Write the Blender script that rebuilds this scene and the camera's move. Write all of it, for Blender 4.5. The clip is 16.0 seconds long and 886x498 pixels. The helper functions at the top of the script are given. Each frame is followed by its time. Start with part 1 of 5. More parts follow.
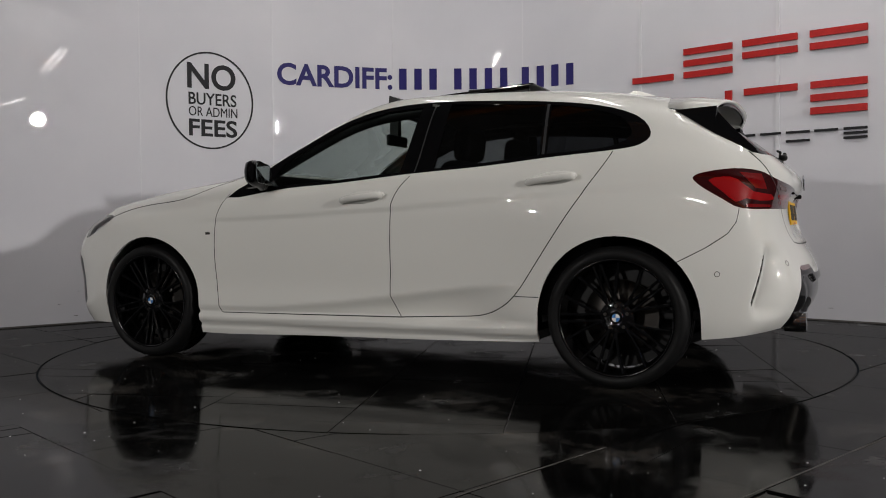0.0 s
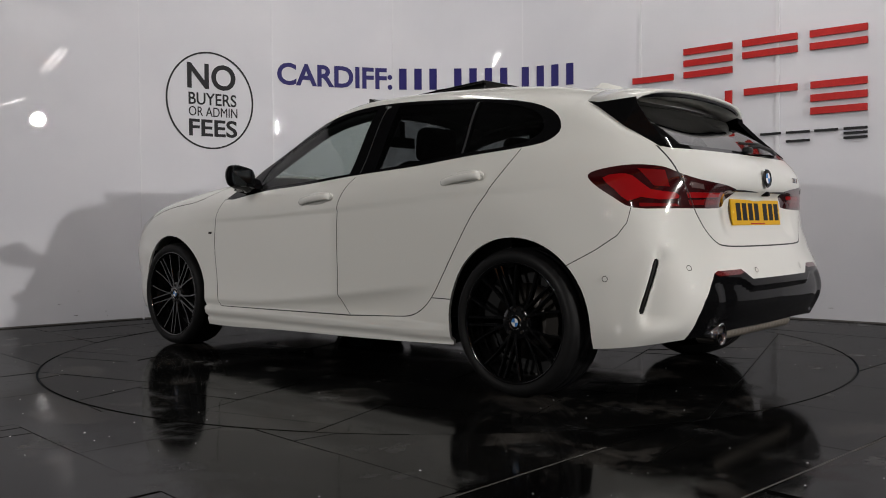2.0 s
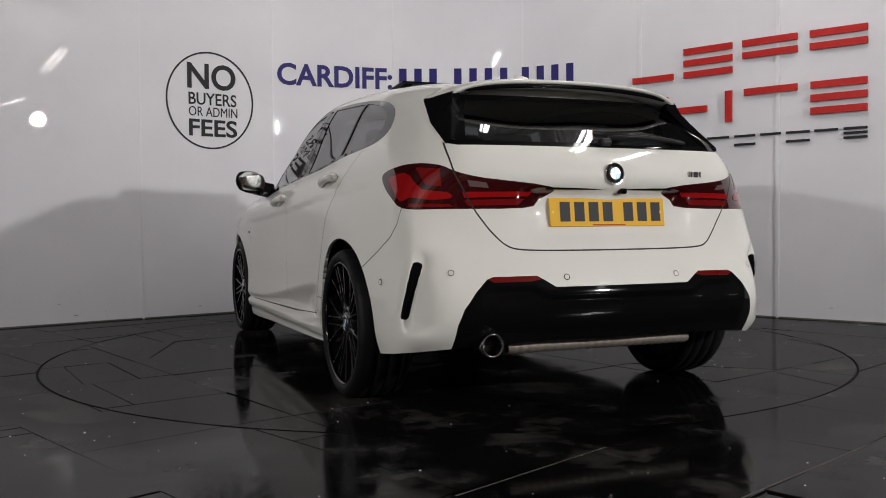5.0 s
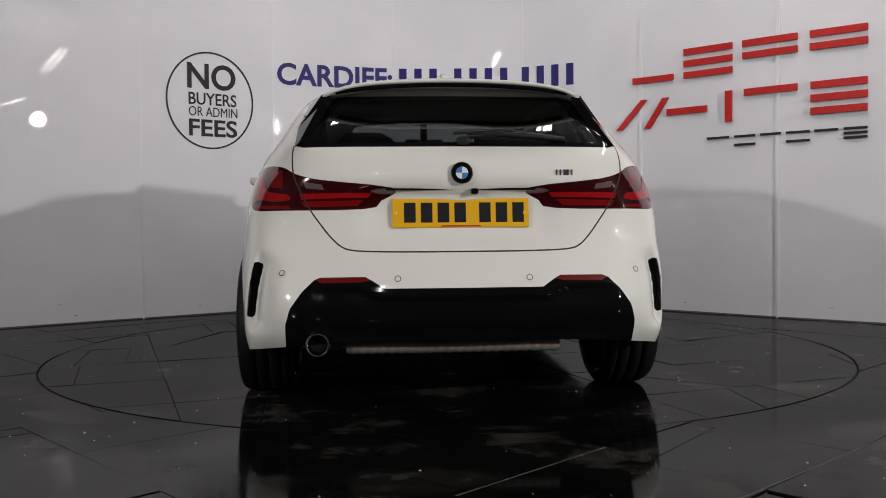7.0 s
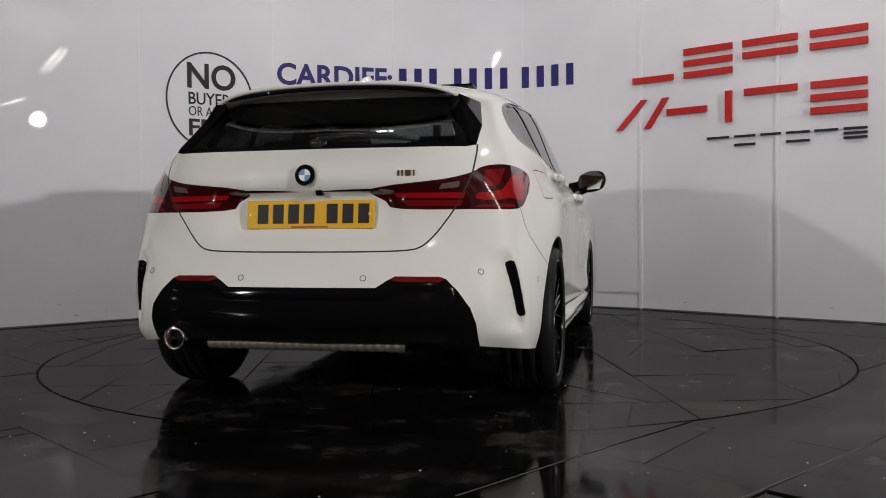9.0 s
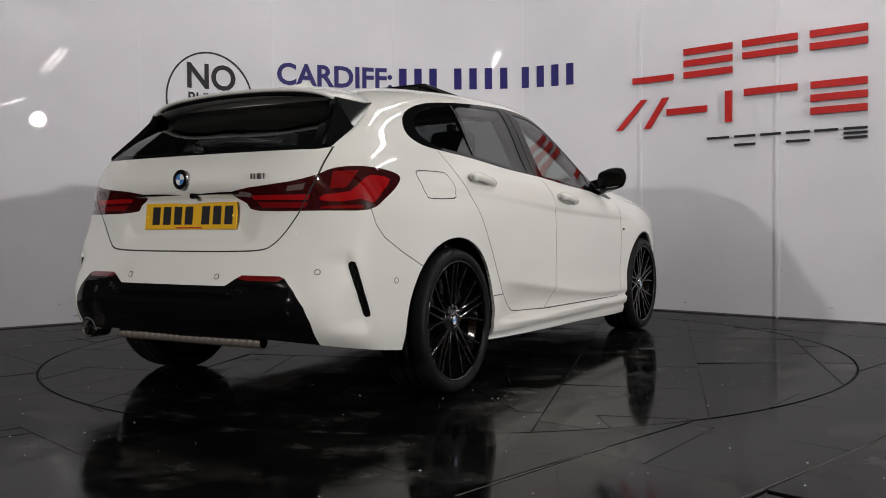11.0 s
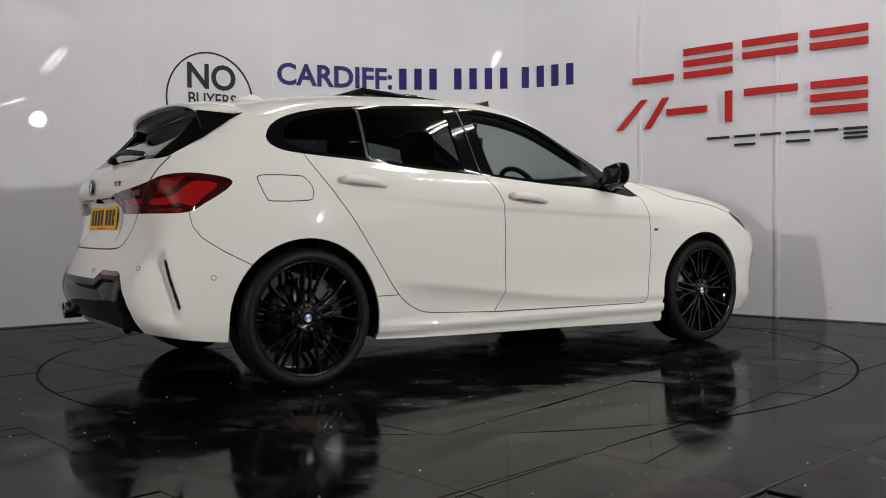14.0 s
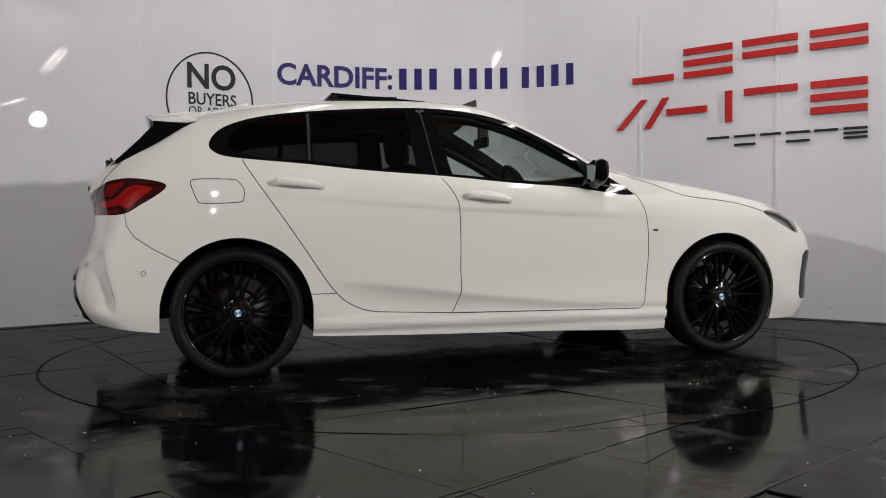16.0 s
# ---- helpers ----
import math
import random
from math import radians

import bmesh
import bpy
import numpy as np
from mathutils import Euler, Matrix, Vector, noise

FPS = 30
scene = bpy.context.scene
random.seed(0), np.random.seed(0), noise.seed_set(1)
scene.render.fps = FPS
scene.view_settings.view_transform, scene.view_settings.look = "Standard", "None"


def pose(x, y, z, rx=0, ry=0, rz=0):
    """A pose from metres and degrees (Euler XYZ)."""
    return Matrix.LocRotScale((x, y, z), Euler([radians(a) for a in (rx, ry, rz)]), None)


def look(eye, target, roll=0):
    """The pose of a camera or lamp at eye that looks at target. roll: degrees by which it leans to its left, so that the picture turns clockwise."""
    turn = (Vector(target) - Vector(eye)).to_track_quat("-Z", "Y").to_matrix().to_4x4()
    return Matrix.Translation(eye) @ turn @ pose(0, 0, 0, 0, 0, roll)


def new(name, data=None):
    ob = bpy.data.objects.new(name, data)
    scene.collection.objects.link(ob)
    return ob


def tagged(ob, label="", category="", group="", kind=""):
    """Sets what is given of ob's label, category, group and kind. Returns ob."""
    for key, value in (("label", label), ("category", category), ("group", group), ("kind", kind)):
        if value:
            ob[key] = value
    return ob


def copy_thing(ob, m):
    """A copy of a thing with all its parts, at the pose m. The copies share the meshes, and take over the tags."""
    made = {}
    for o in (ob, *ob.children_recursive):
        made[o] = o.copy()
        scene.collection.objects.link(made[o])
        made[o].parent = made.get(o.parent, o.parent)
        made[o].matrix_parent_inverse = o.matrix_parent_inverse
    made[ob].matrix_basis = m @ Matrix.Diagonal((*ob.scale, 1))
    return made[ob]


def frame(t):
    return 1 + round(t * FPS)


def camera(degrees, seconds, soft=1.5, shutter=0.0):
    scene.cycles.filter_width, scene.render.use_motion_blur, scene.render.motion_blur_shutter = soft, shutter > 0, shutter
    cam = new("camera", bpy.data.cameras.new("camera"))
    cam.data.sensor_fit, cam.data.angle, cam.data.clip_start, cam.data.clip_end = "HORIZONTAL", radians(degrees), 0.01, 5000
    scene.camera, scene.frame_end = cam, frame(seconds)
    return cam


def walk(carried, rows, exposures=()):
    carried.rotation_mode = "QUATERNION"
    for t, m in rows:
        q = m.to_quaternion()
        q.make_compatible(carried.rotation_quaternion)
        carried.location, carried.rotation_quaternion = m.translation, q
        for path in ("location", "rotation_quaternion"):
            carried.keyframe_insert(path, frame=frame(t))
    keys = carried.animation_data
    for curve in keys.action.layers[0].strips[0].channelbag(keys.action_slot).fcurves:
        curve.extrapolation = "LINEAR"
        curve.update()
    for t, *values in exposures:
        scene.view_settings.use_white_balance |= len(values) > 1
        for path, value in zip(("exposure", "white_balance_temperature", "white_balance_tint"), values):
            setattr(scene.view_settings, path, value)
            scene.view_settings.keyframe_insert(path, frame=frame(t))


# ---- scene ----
# ---- camera: it stands still ----
cam = camera(53.19, 16.0, 1.0)
EYE = Vector((0.0, -5.3326, 0.7252))
YAW, PITCH, ROLL = 0.0034, -0.0269, -0.436
AHEAD = Vector((-math.sin(YAW) * math.cos(PITCH), math.cos(YAW) * math.cos(PITCH), math.sin(PITCH)))
STILL = look(EYE, EYE + AHEAD, ROLL)
walk(cam, [(0, STILL), (16, STILL)], [(0, -0.30), (0.7, -0.22), (1.5, -0.13), (2.5, -0.05), (3.5, 0.0), (16, 0.0)])

# ---- world and lamps ----
world = bpy.data.worlds.new("showroom_air")
scene.world = world
world.use_nodes = True
world.node_tree.nodes["Background"].inputs[0].default_value = (0.55, 0.6, 0.7, 1)
world.node_tree.nodes["Background"].inputs[1].default_value = 0.02


def area(name, at, target, sx, sy, watts, colour=(1, 0.96, 0.92)):
    d = bpy.data.lights.new(name, "AREA")
    d.shape, d.size, d.size_y, d.energy, d.color = "RECTANGLE", sx, sy, watts, colour
    ob = new(name, d)
    ob.matrix_world = look(at, target)
    return ob


CEIL = 4.6
LIGHTS = [(-0.9, 0.5, 18), (1.0, 0.4, 17), (2.9, -0.5, 17), (2.0, -0.1, 12), (-0.65, -8.2, 40)]
for lx, ly, w in LIGHTS:
    area("tube_light", (lx, ly, CEIL - 0.33), (lx, ly + 0.001, 0), 0.035, 1.5, w)

STUDIO = [((7.6, -7.2, 3.05), (-0.4, 0.6, 1.0), 500), ((-6.8, -8.0, 3.05), (0.4, 0.6, 1.0), 290)]
for at, aim, w in STUDIO:
    area("studio_light", at, aim, 0.18, 0.26, w, (1, 0.97, 0.94)).data.shape = "ELLIPSE"

# ---- materials ----


def mat(name, colour, rough=0.5, metal=0.0, coat=0.0, spec=0.5, alpha=1.0):
    m = bpy.data.materials.new(name)
    m.use_nodes = True
    b = m.node_tree.nodes["Principled BSDF"]
    b.inputs["Base Color"].default_value = (*colour, 1)
    b.inputs["Roughness"].default_value = rough
    b.inputs["Metallic"].default_value = metal
    b.inputs["Coat Weight"].default_value = coat
    b.inputs["Coat Roughness"].default_value = 0.012
    b.inputs["Specular IOR Level"].default_value = spec
    return m


def bsdf(m):
    return m.node_tree.nodes["Principled BSDF"]


def noise_node(m, scale, detail=4.0, rough=0.55, stretch=(1, 1, 1)):
    t = m.node_tree
    c = t.nodes.new("ShaderNodeTexCoord")
    mp = t.nodes.new("ShaderNodeMapping")
    mp.inputs["Scale"].default_value = stretch
    n = t.nodes.new("ShaderNodeTexNoise")
    n.inputs["Scale"].default_value, n.inputs["Detail"].default_value, n.inputs["Roughness"].default_value = scale, detail, rough
    t.links.new(c.outputs["Object"], mp.inputs["Vector"])
    t.links.new(mp.outputs["Vector"], n.inputs["Vector"])
    return n.outputs["Fac"]


def ramp(m, fac, stops):
    r = m.node_tree.nodes.new("ShaderNodeValToRGB")
    el = r.color_ramp.elements
    while len(el) < len(stops):
        el.new(0.5)
    for e, (pos, col) in zip(el, stops):
        e.position = pos
        e.color = (*col, 1) if len(col) == 3 else col
    m.node_tree.links.new(fac, r.inputs["Fac"])
    return r.outputs["Color"]


def grey(v):
    return (v, v, v)


def bump(m, fac, strength, distance=0.002):
    n = m.node_tree.nodes.new("ShaderNodeBump")
    n.inputs["Strength"].default_value, n.inputs["Distance"].default_value = strength, distance
    m.node_tree.links.new(fac, n.inputs["Height"])
    m.node_tree.links.new(n.outputs["Normal"], bsdf(m).inputs["Normal"])


def to(m, out, socket):
    m.node_tree.links.new(out, bsdf(m).inputs[socket])


def glow(name, colour, strength):
    m = mat(name, colour, 0.4)
    bsdf(m).inputs["Emission Color"].default_value = (*colour, 1)
    bsdf(m).inputs["Emission Strength"].default_value = strength
    return m


WALL = mat("painted_panel", (0.60, 0.60, 0.63), 0.1, spec=0.35)
to(WALL, ramp(WALL, noise_node(WALL, 1.3, 5), [(0.3, (0.585, 0.585, 0.625)), (0.7, (0.63, 0.625, 0.66))]), "Base Color")
to(WALL, ramp(WALL, noise_node(WALL, 4.0, 6), [(0.3, grey(0.0015)), (0.75, grey(0.006))]), "Roughness")
bump(WALL, noise_node(WALL, 0.5, 1), 0.03, 0.02)
SEAM = mat("seam_strip", (0.60, 0.60, 0.63), 0.35)
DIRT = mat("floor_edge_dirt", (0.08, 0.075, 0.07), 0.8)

TILE = mat("black_floor_tile", (0.03, 0.03, 0.031), 0.14, spec=0.042)


def tile_look(m):
    t = m.node_tree
    info = t.nodes.new("ShaderNodeObjectInfo")
    big = noise_node(m, 1.7, 7, 0.66)
    fine = noise_node(m, 55, 3)
    mix = t.nodes.new("ShaderNodeMix")
    mix.data_type = "RGBA"
    col = ramp(m, big, [(0.42, (0.0022, 0.0022, 0.0023)), (0.555, (0.0048, 0.0047, 0.0045)), (0.58, (0.020, 0.0186, 0.0172)), (0.70, (0.052, 0.047, 0.042))])
    var = ramp(m, info.outputs["Random"], [(0, grey(0.75)), (1, grey(1.3))])
    mix.blend_type = "MULTIPLY"
    mix.inputs[0].default_value = 1
    t.links.new(col, mix.inputs[6])
    t.links.new(var, mix.inputs[7])
    to(m, mix.outputs[2], "Base Color")
    to(m, ramp(m, noise_node(m, 2.4, 7, 0.65), [(0.40, grey(0.06)), (0.53, grey(0.105)), (0.57, grey(0.18)), (0.70, grey(0.36))]), "Roughness")
    bump(m, fine, 0.06, 0.001)
    # a dull polish: the gloss grows slowly towards grazing views
    b = bsdf(m)
    b.inputs["Specular IOR Level"].default_value = 0.0
    gl = t.nodes.new("ShaderNodeBsdfGlossy")
    for name in ("Roughness", "Normal"):
        t.links.new(b.inputs[name].links[0].from_socket, gl.inputs[name])
    lw = t.nodes.new("ShaderNodeLayerWeight")
    lw.inputs[0].default_value = 0.5
    pw = t.nodes.new("ShaderNodeMath")
    pw.operation = "POWER"
    pw.inputs[1].default_value = 2.65
    sc = t.nodes.new("ShaderNodeMath")
    sc.operation = "MULTIPLY"
    sc.inputs[1].default_value = 0.335
    t.links.new(lw.outputs["Facing"], pw.inputs[0])
    t.links.new(pw.outputs[0], sc.inputs[0])
    mx = t.nodes.new("ShaderNodeMixShader")
    t.links.new(sc.outputs[0], mx.inputs[0])
    t.links.new(b.outputs[0], mx.inputs[1])
    t.links.new(gl.outputs[0], mx.inputs[2])
    t.links.new(mx.outputs[0], t.nodes["Material Output"].inputs[0])


tile_look(TILE)
GROUT = mat("dark_grout", (0.012, 0.012, 0.012), 0.6)
SCRATCH = mat("pale_scuffed_grout", (0.045, 0.041, 0.037), 0.6)
GLITTER = mat("water_drop", (0.8, 0.8, 0.8), 0.15)
DARKROOM = mat("dark_showroom_wall", (0.10, 0.10, 0.105), 0.7)
to(DARKROOM, ramp(DARKROOM, noise_node(DARKROOM, 0.8, 4), [(0.3, grey(0.03)), (0.7, grey(0.07))]), "Base Color")
CEILING = mat("corrugated_ceiling", (0.16, 0.16, 0.165), 0.7)
to(CEILING, ramp(CEILING, noise_node(CEILING, 0.6, 4), [(0.3, grey(0.06)), (0.7, grey(0.12))]), "Base Color")
BEAM = mat("orange_steel_beam", (0.50, 0.17, 0.03), 0.5)
BLUEP = mat("blue_painted_rail", (0.03, 0.09, 0.35), 0.5)
TUBE = glow("lit_tube", (1, 0.97, 0.93), 24)
LAMPBODY = mat("white_lamp_body", (0.7, 0.7, 0.7), 0.5)
RED = mat("red_letter_face", (0.50, 0.016, 0.013), 0.5, spec=0.25)
to(RED, ramp(RED, noise_node(RED, 30, 4), [(0.3, (0.36, 0.009, 0.008)), (0.7, (0.44, 0.014, 0.011))]), "Base Color")
INK = mat("black_letter", (0.012, 0.012, 0.014), 0.5, spec=0.2)
NAVY = mat("navy_letter", (0.018, 0.014, 0.115), 0.5, spec=0.2)

# ---- helpers for meshes ----


def mesh_of(name, bm, material, smooth=False):
    me = bpy.data.meshes.new(name)
    bm.normal_update()
    own = bm.verts.layers.float_vector.get("nrm")
    normals = [tuple(v[own]) for v in bm.verts] if own else None
    bm.to_mesh(me)
    bm.free()
    if material:
        me.materials.append(material)
    if smooth:
        me.polygons.foreach_set("use_smooth", [True] * len(me.polygons))
    if normals:
        me.normals_split_custom_set_from_vertices(normals)
        me.attributes.remove(me.attributes["nrm"])
    return me


def part(name, bm, material, parent, label="", smooth=False):
    ob = new(name, mesh_of(name, bm, material, smooth))
    ob.parent = parent
    if label:
        tagged(ob, label)
    return ob


def thing(name, bm, material, label, category, smooth=False, kind="", group=""):
    return tagged(new(name, mesh_of(name, bm, material, smooth)), label, category, group, kind)


def holder(name, label, category, at=None, group="", kind=""):
    ob = new(name)
    ob.empty_display_size = 0.1
    if at is not None:
        ob.matrix_basis = at
    return tagged(ob, label, category, group, kind)


def box(bm, x0, x1, y0, y1, z0, z1, m=None):
    r = bmesh.ops.create_cube(bm, size=1)
    for v in r["verts"]:
        v.co = Vector((x0 + (v.co.x + 0.5) * (x1 - x0), y0 + (v.co.y + 0.5) * (y1 - y0), z0 + (v.co.z + 0.5) * (z1 - z0)))
        if m:
            v.co = m @ v.co
    return r["verts"]


def rbox(x0, x1, y0, y1, z0, z1, r=0.01, seg=2):
    bm = bmesh.new()
    box(bm, x0, x1, y0, y1, z0, z1)
    bmesh.ops.bevel(bm, geom=bm.edges[:], offset=r, segments=seg, affect="EDGES", profile=0.5)
    return bm


def prism(bm, pts, f, depth):
    """A plate with outline pts (2D), placed by f(a, b, d), from d = 0 to depth."""
    lo = [bm.verts.new(f(a, b, 0)) for a, b in pts]
    hi = [bm.verts.new(f(a, b, depth)) for a, b in pts]
    n = len(pts)
    bm.faces.new(hi)
    bm.faces.new(lo[::-1])
    for i in range(n):
        bm.faces.new((lo[i], lo[(i + 1) % n], hi[(i + 1) % n], hi[i]))


def tube(bm, pts, r, seg=8, closed=False):
    pts = [Vector(p) for p in pts]
    n = len(pts)
    rings = []
    for i, p in enumerate(pts):
        a = pts[i - 1] if i or closed else pts[0]
        b = pts[(i + 1) % n] if i < n - 1 or closed else pts[-1]
        d = (b - a).normalized()
        side = d.cross(Vector((0, 0, 1)))
        if side.length < 0.05:
            side = d.cross(Vector((0, 1, 0)))
        side.normalize()
        up = side.cross(d)
        rings.append([bm.verts.new(p + r * (math.cos(2 * math.pi * k / seg) * side + math.sin(2 * math.pi * k / seg) * up)) for k in range(seg)])
    for i in range(n if closed else n - 1):
        A, B = rings[i], rings[(i + 1) % n]
        for k in range(seg):
            bm.faces.new((A[k], A[(k + 1) % seg], B[(k + 1) % seg], B[k]))
    if not closed:
        bm.faces.new(rings[0][::-1])
        bm.faces.new(rings[-1])


def lathe(bm, prof, seg=48, m=None):
    """Turn a profile of (radius, height) round the y axis."""
    rings = []
    for r, h in prof:
        ring = []
        for k in range(seg):
            a = 2 * math.pi * k / seg
            v = Vector((r * math.cos(a), h, r * math.sin(a)))
            ring.append(bm.verts.new(m @ v if m else v))
        rings.append(ring)
    for A, B in zip(rings, rings[1:]):
        for k in range(seg):
            bm.faces.new((A[k], A[(k + 1) % seg], B[(k + 1) % seg], B[k]))
    return rings


# ---- the curved display wall, as a plan line ----
PLAN = [(-5.2, -0.75), (-4.15, 0.30), (-3.33, 1.04), (-2.43, 1.74), (-1.50, 2.42), (-0.47, 2.80), (0.71, 2.78), (1.67, 2.25), (2.55, 1.48), (3.45, 0.74), (4.35, 0.0), (5.3, -0.85)]


def smooth_line(pts, n):
    P = [Vector(p) for p in pts]
    P = [2 * P[0] - P[1]] + P + [2 * P[-1] - P[-2]]
    out, knots = [], []
    for i in range(1, len(P) - 2):
        knots.append(len(out))
        for k in range(n):
            t = k / n
            a, b, c, d = P[i - 1:i + 3]
            cr = 0.5 * ((2 * b) + (c - a) * t + (2 * a - 5 * b + 4 * c - d) * t * t + (3 * b - a - 3 * c + d) * t ** 3)
            out.append(b.lerp(c, t) * 0.45 + cr * 0.55)
    knots.append(len(out))
    out.append(P[-2])
    return out, knots


LINE, KNOTS = smooth_line(PLAN, 12)
RUN = [0.0]
for a, b in zip(LINE, LINE[1:]):
    RUN.append(RUN[-1] + (b - a).length)


def on_wall(s, z, d=0.0):
    """The place s metres along the wall line at height z, d in front of its face."""
    i = max(1, min(len(RUN) - 1, int(np.searchsorted(RUN, s))))
    a, b = LINE[i - 1], LINE[i]
    k = (s - RUN[i - 1]) / (RUN[i] - RUN[i - 1])
    p = a.lerp(b, k)
    def nrm(j):
        q = LINE[min(len(LINE) - 1, j + 1)] - LINE[max(0, j - 1)]
        return Vector((q.y, -q.x)).normalized()
    n = nrm(i - 1).lerp(nrm(i), k)
    return Vector((p.x + n.x * d, p.y + n.y * d, z))


def run_at(x):
    """How far along the wall the point with this x is (x grows along it)."""
    return float(np.interp(x, [p.x for p in LINE], RUN))


WALL_H = 3.3
wall = holder("wall_north", "curved white painted display wall of tall panels", "wall", kind="structure")
for i in range(len(PLAN) - 1):
    s0, s1 = RUN[KNOTS[i]] + 0.003, RUN[KNOTS[i + 1]] - 0.003
    bm = bmesh.new()
    own = bm.verts.layers.float_vector.new("nrm")
    n = 12
    cols = []
    for k in range(n + 1):
        s = s0 + (s1 - s0) * k / n
        cols.append([bm.verts.new(on_wall(s, z, d)) for z, d in ((-0.012, 0), (WALL_H, 0), (WALL_H, -0.06), (-0.012, -0.06))])
        out = on_wall(s, 0, 1) - on_wall(s, 0, 0)
        for v, sign in zip(cols[-1], (1, 1, -1, -1)):
            v[own] = out * sign
    for A, B in zip(cols, cols[1:]):
        for k in range(4):
            bm.faces.new((A[k], B[k], B[(k + 1) % 4], A[(k + 1) % 4]))
    bm.faces.new(cols[0])
    bm.faces.new(cols[-1][::-1])
    bmesh.ops.recalc_face_normals(bm, faces=bm.faces[:])
    part("panel", bm, WALL, wall, smooth=True)
    s = RUN[KNOTS[i + 1]]
    bm = bmesh.new()
    w, d = (0.013, 0.009) if PLAN[i + 1][0] > 1.6 else (0.005, 0.003)
    prism(bm, [(s - w, 0), (s + w, 0), (s + w, WALL_H), (s - w, WALL_H)], on_wall, d)
    bmesh.ops.recalc_face_normals(bm, faces=bm.faces[:])
    part("seam_strip", bm, SEAM, wall)

# ---- floor and turntable ----
RT = 2.254
TT = holder("turntable", "round rotating floor disc tiled in glossy black stone", "turntable")


FLOOR_Z = -0.008


def half(pts, a, n, sign):
    """The share of a convex outline on one side of a line through a with normal n."""
    out = []
    for i, p in enumerate(pts):
        q = pts[(i + 1) % len(pts)]
        dp, dq = (p - a).dot(n) * sign, (q - a).dot(n) * sign
        if dp <= 0:
            out.append(p)
        if dp * dq < 0:
            out.append(p.lerp(q, dp / (dp - dq)))
    return out


bm = bmesh.new()
bm.faces.new([bm.verts.new((RT * 0.997 * math.cos(2 * math.pi * i / 96), RT * 0.997 * math.sin(2 * math.pi * i / 96), FLOOR_Z - 0.005)) for i in range(96)])
part("bed", bm, GROUT, TT)
# the fixed floor: a ring round the disc and out to the walls
bm = bmesh.new()
N = 96
inner = [bm.verts.new((RT * 1.002 * math.cos(2 * math.pi * i / N), RT * 1.002 * math.sin(2 * math.pi * i / N), FLOOR_Z - 0.005)) for i in range(N)]
outer = []
for i in range(N):
    a = 2 * math.pi * i / N
    c, s = math.cos(a), math.sin(a)
    k = 9.0 / max(abs(c), abs(s))
    outer.append(bm.verts.new((k * c, k * s, FLOOR_Z - 0.005)))
for i in range(N):
    bm.faces.new((inner[i], inner[(i + 1) % N], outer[(i + 1) % N], outer[i]))
bmesh.ops.recalc_face_normals(bm, faces=bm.faces[:])
floor = thing("floor", bm, GROUT, "black tiled glossy showroom floor", "floor", kind="structure")


def keep(pts, r, out):
    """Cut a tile's outline by the disc's rim: the convex pieces that lie inside it (or outside)."""
    N = 120
    if all(p.length < r * 0.999 for p in pts):
        return [] if out else [pts]
    got, cur = [], pts
    for k in range(N):
        a = 2 * math.pi * (k + 0.5) / N
        n = Vector((math.cos(a), math.sin(a)))
        c = n * r * math.cos(math.pi / N)
        rest = half(cur, c, n, -1)
        if out and len(rest) > 2:
            got.append(rest)
        cur = half(cur, c, n, 1)
        if len(cur) < 3:
            break
    if not out:
        return [cur] if len(cur) > 2 else []
    return got


def tile(pieces, parent, z=0.0):
    bm = bmesh.new()
    mid = pieces[0][0]
    tx, ty = random.gauss(0, 0.0017), random.gauss(0, 0.0017)
    for pts in pieces:
        top = [bm.verts.new((p.x, p.y, FLOOR_Z + z + tx * (p.x - mid.x) + ty * (p.y - mid.y))) for p in pts]
        bm.faces.new(top)
    bmesh.ops.remove_doubles(bm, verts=bm.verts[:], dist=1e-5)
    bmesh.ops.dissolve_degenerate(bm, edges=bm.edges[:], dist=1e-5)
    edge = [e for e in bm.edges if e.is_boundary]
    low = {}
    for e in edge:
        for v in e.verts:
            if v not in low:
                low[v] = bm.verts.new((v.co.x, v.co.y, FLOOR_Z - 0.006))
    for e in edge:
        a, b = e.verts
        bm.faces.new((a, b, low[b], low[a]))
    bmesh.ops.recalc_face_normals(bm, faces=bm.faces[:])
    return part("tile", bm, TILE, parent)


